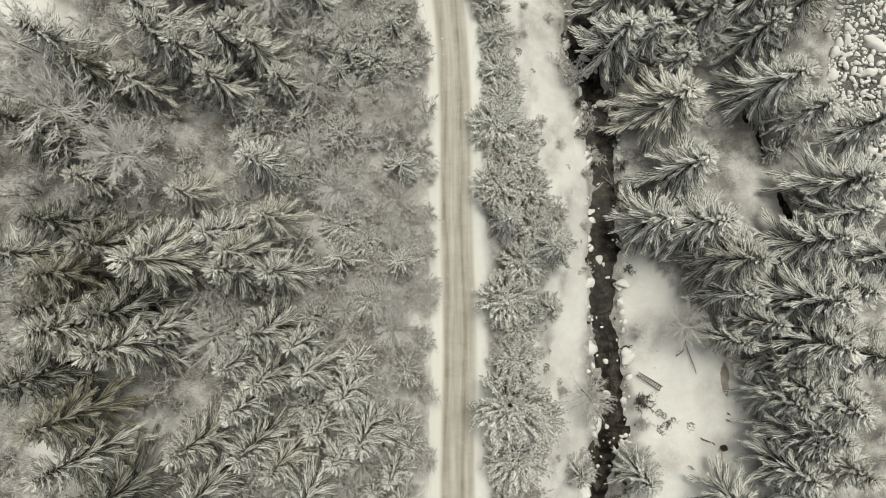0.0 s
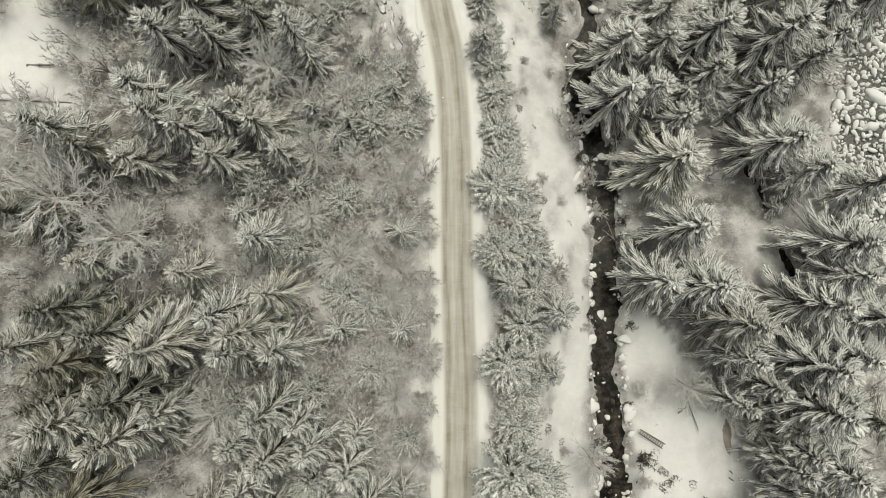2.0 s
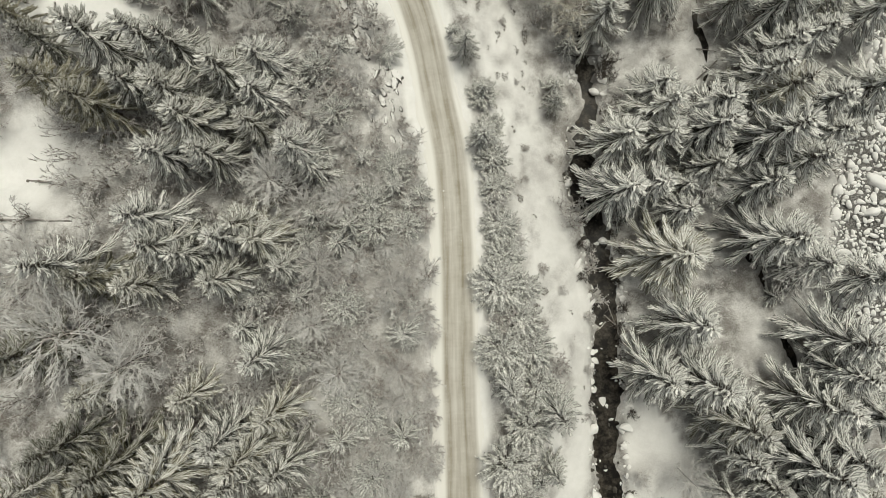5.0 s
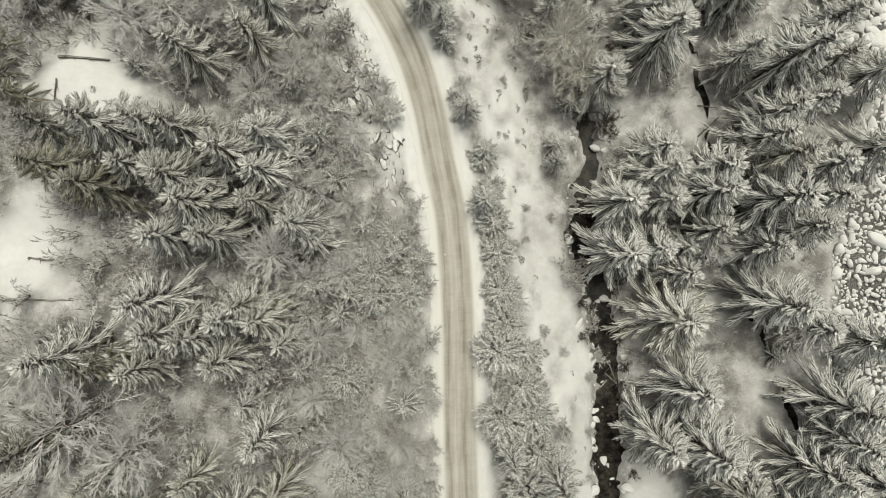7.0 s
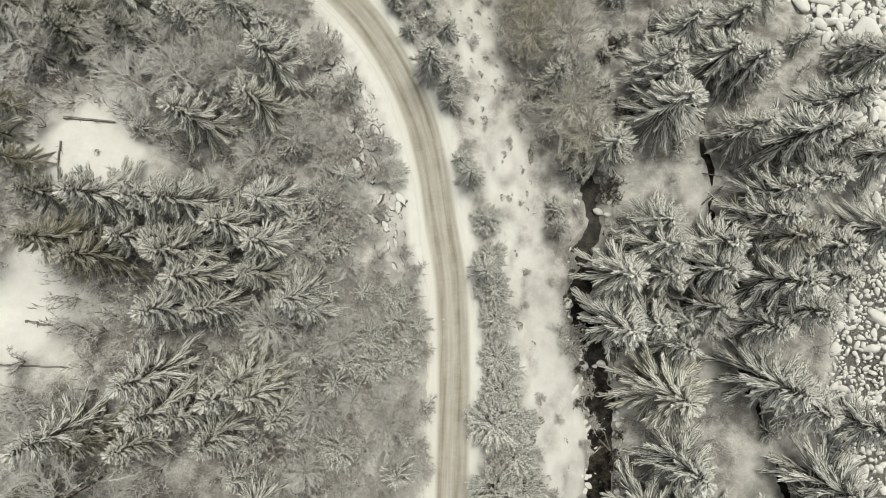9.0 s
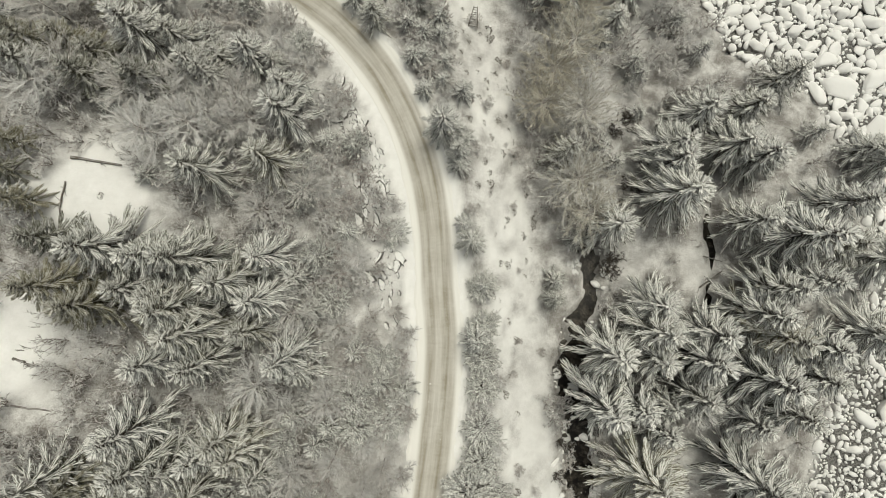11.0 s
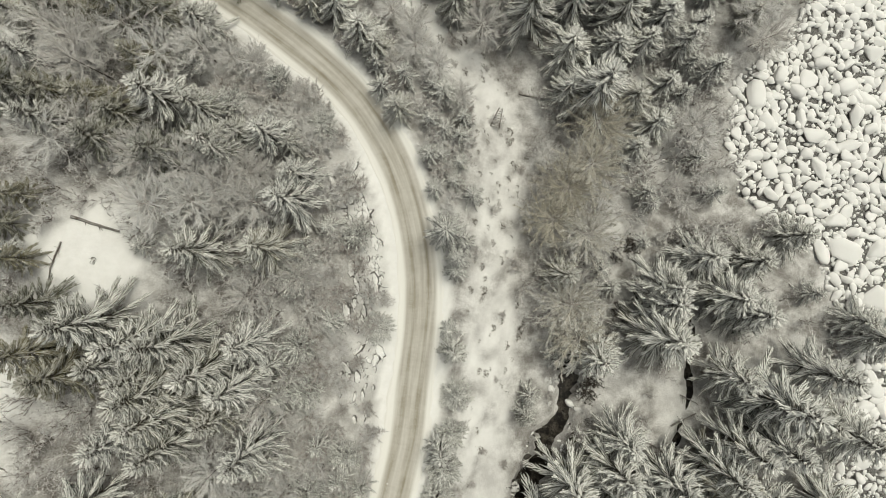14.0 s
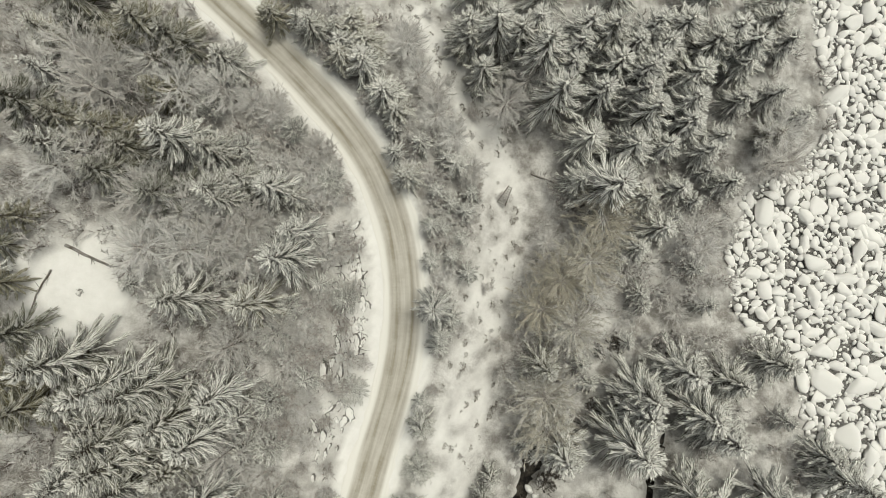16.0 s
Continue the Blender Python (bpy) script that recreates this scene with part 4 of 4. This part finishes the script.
TREES_BARE = [(-27.5, 53.0, 9.0), (-25.0, 60.0, 9.0), (-20.5, 59.0, 8.0), (-29.5, 57.5, 9.0), (-16.5, 46.0, 7.0), (-12.5, 48.5, 6.5), (-38.0, 72.5, 9.0), (-42.0, 69.0, 9.0), (-30.0, 72.0, 8.0), (-3.0, 79.0, 6.0), (-7.5, 83.0, 6.5), (0.5, 75.5, 5.5), (-13.5, 87.5, 7.0), (-25.0, 89.0, 7.0), (-12.5, 35.0, 8.0), (-22.5, 56.0, 9.0), (-18.5, 55.5, 9.0), (-26.5, 57.5, 8.5), (-8.6, 25.0, 6.0), (-10.5, 7.5, 7.0), (-7.0, -4.5, 6.0), (-15.5, 27.5, 8.0), (-33.5, 20.5, 10.0), (-31.0, 14.5, 11.0), (-28.0, 11.5, 9.0), (-21.5, -6.0, 8.0), (-12.0, 18.5, 6.5), (-40.0, 66.5, 10.0), (-34.0, 70.5, 9.0), (15.5, -19.0, 6.5), (28.5, -12.0, 7.0), (45.0, 12.0, 8.0), (36.0, 23.5, 8.0), (1.5, 86.0, 9.0), (42.5, 30.0, 8.0), (40.0, 93.5, 9.0), (38.0, 96.5, 9.0), (32.6, 79.2, 7.0), (35.8, 71.9, 4.5), (32.2, 70.3, 4.5), (34.5, 68.4, 4.5)]
TREES_BARE += [(-45.3, 69.8, 9.0), (-42.0, 69.3, 9.0), (-39.2, 57.7, 9.0), (-37.6, 59.8, 9.0), (-24.2, 54.4, 9.0), (-20.8, 55.1, 8.0), (-31.8, 58.6, 7.0), (2.8, 89.8, 9.0), (33.9, 76.9, 7.0), (-14.0, 89.1, 6.0), (-10.5, 84.4, 6.0), (-6.5, 80.4, 6.0), (-18.1, 70.3, 5.0), (-24.5, 72.0, 5.0), (14.6, 66.7, 5.0), (22.7, 66.7, 6.0), (14.0, 61.6, 5.0), (19.9, 61.5, 5.0), (14.0, 70.6, 5.0), (-24.9, 57.4, 8.0), (-20.8, 58.5, 7.0), (37.6, 102.3, 6.0), (-8.8, 76.7, 5.0), (-26.9, 72.5, 5.0)]
for k, (x, y, h) in enumerate(TREES_BARE):
    plant("bare_tree", BARE[k % 3], x, y, k * 77, h / 10 * 1.05, h / 10, "leafless broadleaf tree with frosted fine branches", "tree", "bare broadleaf trees", tilt=(k % 5 - 2) * 1.5)
for k, (x, y, h) in enumerate([(19.5, 76.0, 9.0), (19.4, 69.7, 9.5), (20.2, 51.6, 10.0), (15.6, 62.0, 8.0), (17.0, 66.5, 8.5), (21.0, 61.5, 9.0), (22.0, 47.8, 9.0)]):
    plant("alder", ALDERS[k % 2], x, y, k * 131, h / 10, h / 10, "leafless alder with dense yellowish-brown twigs", "tree", "alders by the lane")


# ---- stones of the river and the creek ----
def stone_mesh(name, seed, level, mat=None):
    """A water-worn boulder: a sphere with a few planes knocked off and its edges rounded."""
    bm = bmesh.new()
    bmesh.ops.create_icosphere(bm, subdivisions=level, radius=1.0)
    g = random.Random(seed)
    o = Vector((g.uniform(-9, 9), g.uniform(-9, 9), g.uniform(-9, 9)))
    cuts = [(Vector((g.gauss(0, 1), g.gauss(0, 1), g.gauss(0, 0.5))).normalized(), g.uniform(0.42, 0.72)) for _ in range(8)]
    for v in bm.verts:
        r = 1 + noise.noise(v.co * 0.9 + o) * 0.3 + noise.noise(v.co * 2.3 + o) * 0.10
        for n, d in cuts:
            c = v.co.dot(n)
            if c > 0.2:
                r = min(r, d / c + 0.04)
        v.co *= r
    me = bpy.data.meshes.new(name)
    bm.to_mesh(me)
    bm.free()
    me.materials.append(mat or STONE)
    me.shade_smooth()
    return me


STONE_MESHES = [stone_mesh("stone", s, 3) for s in range(14)]
PEBBLE_MESHES = [stone_mesh("stone", s, 2) for s in range(20, 34)]
GRIT_MESHES = [stone_mesh("stone", s, 1) for s in range(50, 64)]
WET_STONES = [stone_mesh("stone", s, 2, WET_STONE) for s in range(40, 46)]


def river_stones():
    g = np.random.default_rng(88)
    edge_y, edge_x = [p[0] for p in RIVER_EDGE], [p[1] for p in RIVER_EDGE]
    placed = [(58.5, 66.8, 1.9), (63.4, 68.5, 1.9), (63.5, 61.3, 2.2)]
    cells = {}
    for p in placed:
        cells.setdefault((int(p[0] // 4), int(p[1] // 4)), []).append(p)
    for want, lo, hi in ((14, 1.5, 2.1), (230, 1.0, 1.5), (900, 0.7, 1.0), (2200, 0.42, 0.7), (2400, 0.22, 0.42)):
        for _ in range(want * 45):
            if want <= 0:
                break
            y, r = g.uniform(0, 126), g.uniform(lo, hi)
            x = np.interp(y, edge_y, edge_x) + g.uniform(0, 28)
            r *= 0.7 if y < 42 else 1.0
            if x < np.interp(y, edge_y, edge_x) + r * 0.6:
                continue
            key = (int(x // 4), int(y // 4))
            near = [p for i in (-1, 0, 1) for j in (-1, 0, 1) for p in cells.get((key[0] + i, key[1] + j), ())]
            if any((x - a) ** 2 + (y - b) ** 2 < (0.55 * (r + c)) ** 2 for a, b, c in near):
                continue
            cells.setdefault(key, []).append((x, y, r))
            placed.append((x, y, r))
            want -= 1
    return placed


bed = new("stony_riverbed")
tagged(bed, "broad bed of rounded boulders capped with fresh snow", "riverbed", kind="structure")
stones = river_stones()
stones.sort(key=lambda s: -s[2])
rest_v, rest_f = [], []
for k, (x, y, r) in enumerate(stones):
    a = rng.uniform(0.75, 1.0)
    m = pose(x, y, height(x, y) + r * 0.12, rng.uniform(-12, 12), rng.uniform(-12, 12), rng.uniform(0, 360)) @ Matrix.Diagonal((r * rng.uniform(1.25, 1.75), r * a * 1.15, r * rng.uniform(0.6, 0.9), 1))
    me = STONE_MESHES[k % 14] if k < 300 else (PEBBLE_MESHES if r > 0.62 else GRIT_MESHES)[k % 14]
    if k < 300:
        ob = new("stone", me)
        ob.parent, ob.matrix_basis = bed, m
    else:
        b0 = len(rest_v)
        rest_v += [m @ v.co for v in me.vertices]
        rest_f += [tuple(b0 + i for i in p.vertices) for p in me.polygons]
rest = mesh_object("small_stones", rest_v, rest_f, STONE, bed)
tagged(rest, "smaller snow-capped stones", kind="stuff")

creek_bed = new("creek_bed")
tagged(creek_bed, "rocky creek bed with snow-capped stones in dark water", "creek bed", kind="structure")
for k in range(300):
    i = int(rng.uniform(35, len(CREEK) - 30))
    u = rng.normal(0, 1.35) if k < 150 else rng.choice([-1, 1]) * rng.uniform(1.7, 3.1)
    x, y = CREEK[i, 0] + u + rng.uniform(-0.5, 0.5), CREEK[i, 1] + rng.uniform(-0.5, 0.5)
    r = rng.choice([0.12, 0.2, 0.3, 0.5], p=[0.35, 0.32, 0.22, 0.11]) * rng.uniform(0.8, 1.6)
    ob = new("stone", WET_STONES[k % 6] if (k < 150 and k % 5 < 3) or k % 4 == 0 else STONE_MESHES[k % 14])
    ob.parent = creek_bed
    ob.matrix_basis = pose(x, y, max(height(x, y), float(creek_level(y)) - 0.15) + r * 0.15, rng.uniform(-15, 15), rng.uniform(-15, 15), rng.uniform(0, 360)) @ Matrix.Diagonal((r * rng.uniform(1.1, 2.0), r, r * 0.6, 1))


shore_v, shore_f = [], []
for k in range(280):
    i = int(rng.uniform(30, len(CREEK) - 32))
    u = rng.choice([-1, 1]) * rng.normal(2.15, 0.33)
    x, y = CREEK[i, 0] + u, CREEK[i, 1] + rng.uniform(-0.5, 0.5)
    r = rng.choice([0.15, 0.28, 0.5, 0.8], p=[0.45, 0.3, 0.17, 0.08]) * rng.uniform(0.7, 1.5)
    m = pose(x, y, max(height(x, y), float(creek_level(y)) - 0.15) - 0.12 * r, rng.uniform(-10, 10), rng.uniform(-10, 10), rng.uniform(0, 360)) @ Matrix.Diagonal((r * rng.uniform(1.0, 1.7), r, r * 0.55, 1))
    me, b0 = PEBBLE_MESHES[k % 14], len(shore_v)
    shore_v += [m @ v.co for v in me.vertices]
    shore_f += [tuple(b0 + j for j in p.vertices) for p in me.polygons]
tagged(mesh_object("shore_stones", shore_v, shore_f, STONE, creek_bed), "snow-covered stones along the water's edge", kind="stuff")


def creek_side(x, y):
    c, _ = offset(CREEK, x, y)
    return np.where((np.abs(c) > 1.5) & (np.abs(c) < 3.6) & (y < 66), 0.9, 0.0) * np.where(in_polygon(FIELD, x, y), 0.25, np.where((c < 0) & (y < 44), 0.22, 1.0))


for k, (x, y) in enumerate(scatter(1500, creek_side, 10, 36, -34, 66, 1.35, 69)):
    s = rng.uniform(0.45, 0.95)
    plant("bank_shrub", DARK_SHRUBS[k % 2] if k % 5 < 3 else SHRUBS[k % 4], x, y, k * 53, s * 1.2, s, "low frosted shrub hanging over the creek bank", "shrub", "shrubs on the creek bank")
for k, (x, y) in enumerate(scatter(260, lambda x, y: np.where(np.abs(offset(LANE, x, y)[0]) < 3.8, 1.0, 0.0), -14, 20, -30, 96, 3.3, 70)):
    s = rng.uniform(0.28, 0.75)
    plant("lane_shrub", SHRUBS[k % 4], x, y, k * 53, s * 1.2, s * 0.8, "small grey frosted shrub in the open snow", "shrub", "shrubs in the open snow")


def thin_slope(x, y):
    d, _ = offset(ROADWAY, x, y)
    return np.where((d < -5.0) & (d > -24), 1.0 - openness(x, y), 0.0) * np.interp(y, [32, 40, 72], [1.0, 0.35, 0.35])


small = [p for p in scatter(900, thin_slope, -34, 3, -32, 74, 2.5, 68) if all((p[0] - q[0]) ** 2 + (p[1] - q[1]) ** 2 > (0.8 + 0.45 * q[2]) ** 2 for q in planted)]
for k, (x, y) in enumerate(small):
    h = rng.uniform(3.2, 6.2)
    if k % 5 < 2:
        plant("bare_tree", BARE[k % 3], x, y, k * 71, rng.uniform(0.42, 0.62), h / 11, "small leafless tree white with rime on the slope", "tree", "bare broadleaf trees", tilt=rng.uniform(-4, 4))
    elif k % 5 < 4:
        plant("young_pine", PINES[k % 3], x, y, k * 71, rng.uniform(0.75, 1.1), h / 6.0, "small round conifer white with rime on the slope", "tree", "small conifers on the slope", tilt=rng.uniform(-4, 4))
    else:
        plant("young_spruce", YOUNG[k % 3], x, y, k * 71, 0.20 + 0.05 * h, h / SPRUCE_H, "small frosted spruce among shrubs on the slope", "tree", "small conifers on the slope", tilt=rng.uniform(-3, 3))


def lane_cover(x, y):
    la, _ = offset(LANE, x, y)
    return np.where(np.abs(la) < 4.4, np.where((la < -0.5) | (y > 33), np.clip((y - 10) / 50, 0.35, 1.0), 0.08), 0.0)


def tussock_mesh(seed):
    """A tuft of dead grass, bent outwards."""
    g = random.Random(seed)
    s = Sticks()
    for k in range(80):
        a, r = g.uniform(0, math.tau), 0.42 * math.sqrt(g.random())
        p = Vector((math.cos(a) * r, math.sin(a) * r, -0.03))
        q = p + Vector((g.uniform(-0.12, 0.12), g.uniform(-0.12, 0.12), g.uniform(0.05, 0.22)))
        s.cone(p, q, 0.03, 0.1, g.uniform(0.1, 1.0))
    return s.mesh("tussock", GRASS)


tufts = scatter(1700, lane_cover, -20, 22, -30, 104, 0.8, 67)
FIELD_TUFTS = [(22.4, -15.3), (24.3, -16.3), (25.8, -15.7), (25.5, -17.8), (23.6, -21.7), (24.8, -21.3), (25.3, -23.2), (25.9, -23.6), (26.8, -24.7), (25.6, -25.3), (26.3, -28.3), (29.0, -25.2), (28.1, -30.2), (-32.2, 46.3)]
joined("grass_tussocks", [spot_pose(x, y, rng.uniform(0.6, 1.7)) for x, y in tufts], [tussock_mesh(s) for s in (81, 82, 83)], GRASS, "tufts of dead brown grass poking through snow")

joined("field_tufts", [spot_pose(x, y, rng.uniform(0.8, 2.2)) for x, y in FIELD_TUFTS], [tussock_mesh(s) for s in (84, 85)], DRY_TUFT, "dark tufts of dry grass in the open snowy field")

bank = new("rocky_bank")
tagged(bank, "cut bank beside the road with snow-topped rock ledges", "bank", kind="structure")


def slab_mesh(seed):
    """A flat, jagged rock: a snow-topped plate whose broken sides slope outwards."""
    g = random.Random(seed)
    n = 15
    rim = [g.uniform(0.62, 1.12) for _ in range(n)]
    verts, faces = [(0, 0, 0.30)], []
    for r, z in ((0.55, 0.29), (0.92, 0.24), (1.06, -0.06), (1.12, -0.5)):
        for i in range(n):
            w = math.tau * i / n
            k = rim[i] * r * (1 + (0.10 if r > 1 else 0.03) * g.uniform(-1, 1))
            verts.append((math.cos(w) * k * 1.45, math.sin(w) * k * 0.75, z + g.uniform(-0.04, 0.04)))
    faces = [(0, 1 + i, 1 + (i + 1) % n) for i in range(n)]
    for q in range(3):
        for i in range(n):
            a, b = 1 + q * n + i, 1 + q * n + (i + 1) % n
            faces.append((a, a + n, b + n, b))
    me = bpy.data.meshes.new("rock_ledge")
    me.from_pydata(verts, [], faces)
    me.materials.append(SLAB)
    return me


SLABS = [slab_mesh(s) for s in range(8)]
for k in range(290):
    i = int(np.argmin(np.abs(ROADWAY[:, 1] - (33 + 33 * rng.beta(1.5, 1.2)))))
    way = ROADWAY[i + 1, :2] - ROADWAY[i - 1, :2]
    way /= np.linalg.norm(way)
    u = -(4.5 + 4.6 * rng.beta(1.2, 1.4))
    x, y = ROADWAY[i, 0] + way[1] * u, ROADWAY[i, 1] - way[0] * u
    along = math.degrees(math.atan2(way[1], way[0]))
    if k < 210:
        r = rng.choice([0.18, 0.34, 0.55], p=[0.5, 0.35, 0.15]) * rng.uniform(0.8, 1.4)
        ob = new("rock_ledge", SLABS[k % 8])
        ob.parent = bank
        ob.matrix_basis = pose(x, y, height(x, y) + 0.06 + 0.2 * r, rng.uniform(-16, 16), rng.uniform(-8, 8), along + rng.normal(0, 28)) @ Matrix.Diagonal((r * rng.uniform(0.9, 1.5), r, 0.5 + 0.6 * r, 1))
        continue
    # A root or crack that shows dark through the snow.
    turn, px, py, pts = math.radians(along) + rng.normal(0, 0.6), x, y, []
    for j in range(int(rng.uniform(4, 9))):
        pts.append(Vector((px - x, py - y, height(px, py) + 0.10 + rng.uniform(-0.08, 0.10))))
        turn += rng.normal(0, 0.55)
        px, py = px + 0.22 * math.cos(turn), py + 0.22 * math.sin(turn)
    root = Sticks()
    root.tube(pts, rng.uniform(0.04, 0.09), 0.012, 0, 0, 5)
    ob = new("root", root.mesh("root", LEDGE))
    ob.parent, ob.matrix_basis = bank, pose(x, y, 0)


# ---- small things ----
def log_between(name, a, b, r, label, lift=0.0, mat=LOG, stubs=0, seed=1):
    """A fallen stem from one spot of the ground to another."""
    g = random.Random(seed)
    p, q = Vector((*a, height(*a) + r + lift)), Vector((*b, height(*b) + r + lift))
    n = 7
    s = Sticks()
    pts = [p.lerp(q, i / n) + Vector((g.uniform(-0.05, 0.05), g.uniform(-0.05, 0.05), g.uniform(-0.03, 0.03))) for i in range(n + 1)]
    for c in pts:
        c.z = max(c.z, height(c.x, c.y) + r + 0.5 * lift)
    s.tube(pts, r, r * 0.6, 0, 0, 8)
    k = len(s.v)
    s.v += [pts[0].copy(), pts[-1].copy()]
    s.a += [0, 0]
    s.f += [(k, (i + 1) % 8, i) for i in range(8)] + [(k + 1, n * 8 + i, n * 8 + (i + 1) % 8) for i in range(8)]
    root = new(name)
    trunk = new("stem", s.mesh("stem", mat))
    trunk.parent = root
    for i in range(stubs):
        t = Sticks()
        c = pts[int(g.uniform(1, n))]
        v = Vector((g.gauss(0, 1), g.gauss(0, 1), g.uniform(0.1, 0.7))).normalized()
        t.tube([c, c + v * g.uniform(0.4, 1.1)], r * 0.35, 0.01, 0, 0, 5)
        st = new("branch_stub", t.mesh("branch_stub", mat))
        st.parent = root
    return tagged(root, label, "log", "fallen logs")


LOGS = [
    ((-35.5, 50.2), (-30.8, 49.7), 0.17, 4), ((-35.3, 47.6), (-35.4, 42.8), 0.10, 6), ((-41.5, 25.8), (-34.3, 25.0), 0.12, 3), ((-39.3, 29.6), (-36.1, 29.1), 0.15, 2),
    ((-24.4, 45.5), (-22.7, 44.0), 0.14, 2), ((-34.2, -18.0), (-32.0, -16.9), 0.16, 2), ((45.4, -18.9), (50.8, -22.9), 0.16, 5), ((32.2, 105.1), (34.3, 109.0), 0.13, 2),
    ((8.7, 79.2), (12.3, 79.2), 0.16, 1), ((20.5, 43.6), (25.4, 43.0), 0.15, 3), ((28.2, -16.3), (29.3, -15.6), 0.10, 1), ((29.5, -14.3), (30.4, -18.6), 0.07, 5), ((-6.6, 22.5), (-6.4, 18.5), 0.13, 4), ((-9.0, 9.8), (-7.4, 7.6), 0.08, 3),
    ((-12.6, 42.0), (-11.2, 39.5), 0.08, 3), ((-14.5, 40.5), (-12.8, 37.0), 0.08, 4), ((-10.3, 47.5), (-8.9, 45.5), 0.07, 3), ((38.3, 38.3), (41.3, 40.6), 0.12, 3), ((38.8, 42.6), (41.4, 41.9), 0.09, 3), ((27.8, 62.4), (30.4, 58.5), 0.22, 0), ((30.6, 74.2), (33.0, 75.2), 0.10, 2), ((22.0, 7.8), (24.3, 5.2), 0.12, 6), ((22.6, 9.2), (23.8, 4.4), 0.09, 6), ((21.0, 8.2), (23.6, 7.2), 0.08, 5),
]
for k, (a, b, r, n) in enumerate(LOGS):
    log_between("fallen_log", a, b, r, "fallen dark tree stem dusted with snow on the ground", 0.14, LOG, n, 100 + k)


def ladder(x, y, turn, length, w0, w1, rungs, label):
    root = new("ladder")
    root.matrix_basis = pose(x, y, height(x, y) + 0.14, 0, 0, turn)

    def bar(name, p, q, r):
        s = Sticks()
        s.tube([Vector(p), Vector(p).lerp(Vector(q), 0.5), Vector(q)], r, r, 0, 0, 6)
        ob = new(name, s.mesh(name, WOOD))
        ob.parent = root

    for sg in (-1, 1):
        bar("rail", (sg * w0 / 2, 0, 0), (sg * w1 / 2, length, 0.12), 0.06)
        bar("rail", (sg * w0 / 2, 0.1, 0.45), (sg * w1 / 2, length - 0.3, 0.5), 0.045)
        for k in (0.05, 0.5, 0.9):
            w = (w0 + (w1 - w0) * k) / 2
            bar("strut", (sg * w, length * k, 0.02), (sg * w, length * k, 0.5), 0.04)
    for k in range(rungs):
        t = (k + 0.5) / rungs
        w = (w0 + (w1 - w0) * t) / 2
        bar("rung", (-w, length * t, 0.12 * t + 0.05), (w, length * t, 0.12 * t + 0.05), 0.045)
    return tagged(root, label, "ladder", "old hunting ladders")


ladder(25.9, -20.2, 52, 3.6, 0.66, 0.5, 11, "weathered wooden ladder frame lying in the snowy field")
ladder(6.2, 73.2, -6, 2.9, 1.3, 0.5, 9, "tapered weathered wooden ladder stand lying on snow")


def box_post(x, y):
    root = new("well_box")
    root.matrix_basis = pose(x, y, height(x, y), 0, 0, 12)
    for name, size, z, mat in (("body", (0.62, 0.55, 0.5), 0.25, DARK), ("lid", (0.7, 0.62, 0.07), 0.54, DARK)):
        bm = bmesh.new()
        bmesh.ops.create_cube(bm, size=1.0)
        bmesh.ops.scale(bm, vec=size, verts=bm.verts)
        bmesh.ops.translate(bm, vec=(0, 0, z), verts=bm.verts)
        bmesh.ops.bevel(bm, geom=bm.edges[:], offset=0.03, segments=2, affect="EDGES")
        me = bpy.data.meshes.new(name)
        bm.to_mesh(me)
        bm.free()
        me.materials.append(mat)
        ob = new(name, me)
        ob.parent = root
    return tagged(root, "small dark wooden box standing in the snowy field", "box")


box_post(32.4, -27.8)
for x, y in ((30.0, -26.6), (30.3, -26.75), (30.55, -26.9), (31.3, -27.2), (33.6, -23.8), (33.4, -24.6)):
    s = Sticks()
    s.tube([Vector((0, 0, -0.2)), Vector((0.02, 0, 0.4)), Vector((0.05, 0.02, 0.8))], 0.07, 0.06, 0, 0, 6)
    ob = new("fence_stake", s.mesh("fence_stake", DARK))
    ob.matrix_basis = pose(x, y, height(x, y), rng.uniform(-8, 8), rng.uniform(-8, 8), rng.uniform(0, 360))
    tagged(ob, "short dark wooden stake stuck in the snow", "stake", "stakes in the field")


def ground_patch(name, x, y, rx, ry, turn, mat, label, seed, lift=0.03):
    """A thin uneven patch lying on the ground."""
    g = random.Random(seed)
    rings, n = 4, 22
    wob = [1 + 0.22 * math.sin(2 * math.tau * i / n + g.uniform(0, 1)) + g.uniform(-0.16, 0.16) for i in range(n)]
    verts, faces = [], []
    c, s = math.cos(radians(turn)), math.sin(radians(turn))
    for r in range(rings + 1):
        for i in range(n):
            w = math.tau * i / n
            u, v = rx * wob[i] * r / rings * math.cos(w), ry * wob[i] * r / rings * math.sin(w)
            px, py = x + c * u - s * v, y + s * u + c * v
            verts.append((px, py, height(px, py) + lift + 0.16 - 0.25 * (r / rings) ** 3))
    for r in range(rings):
        for i in range(n):
            a, b = r * n + i, r * n + (i + 1) % n
            faces.append((a, a + n, b + n, b))
    ob = mesh_object(name, verts, faces, mat)
    return tagged(ob, label, kind="structure")


ground_patch("mud_patch", 33.8, -19.6, 0.6, 2.3, 4, MUD, "bare strip of wet brown mud in the snow", 5)
# A narrow darker strip laid on the snow south of the box.
ground_patch("ditch", 31.6, -31.0, 0.18, 2.6, -12, MUD, "narrow dark strip running through the snowy field", 6)
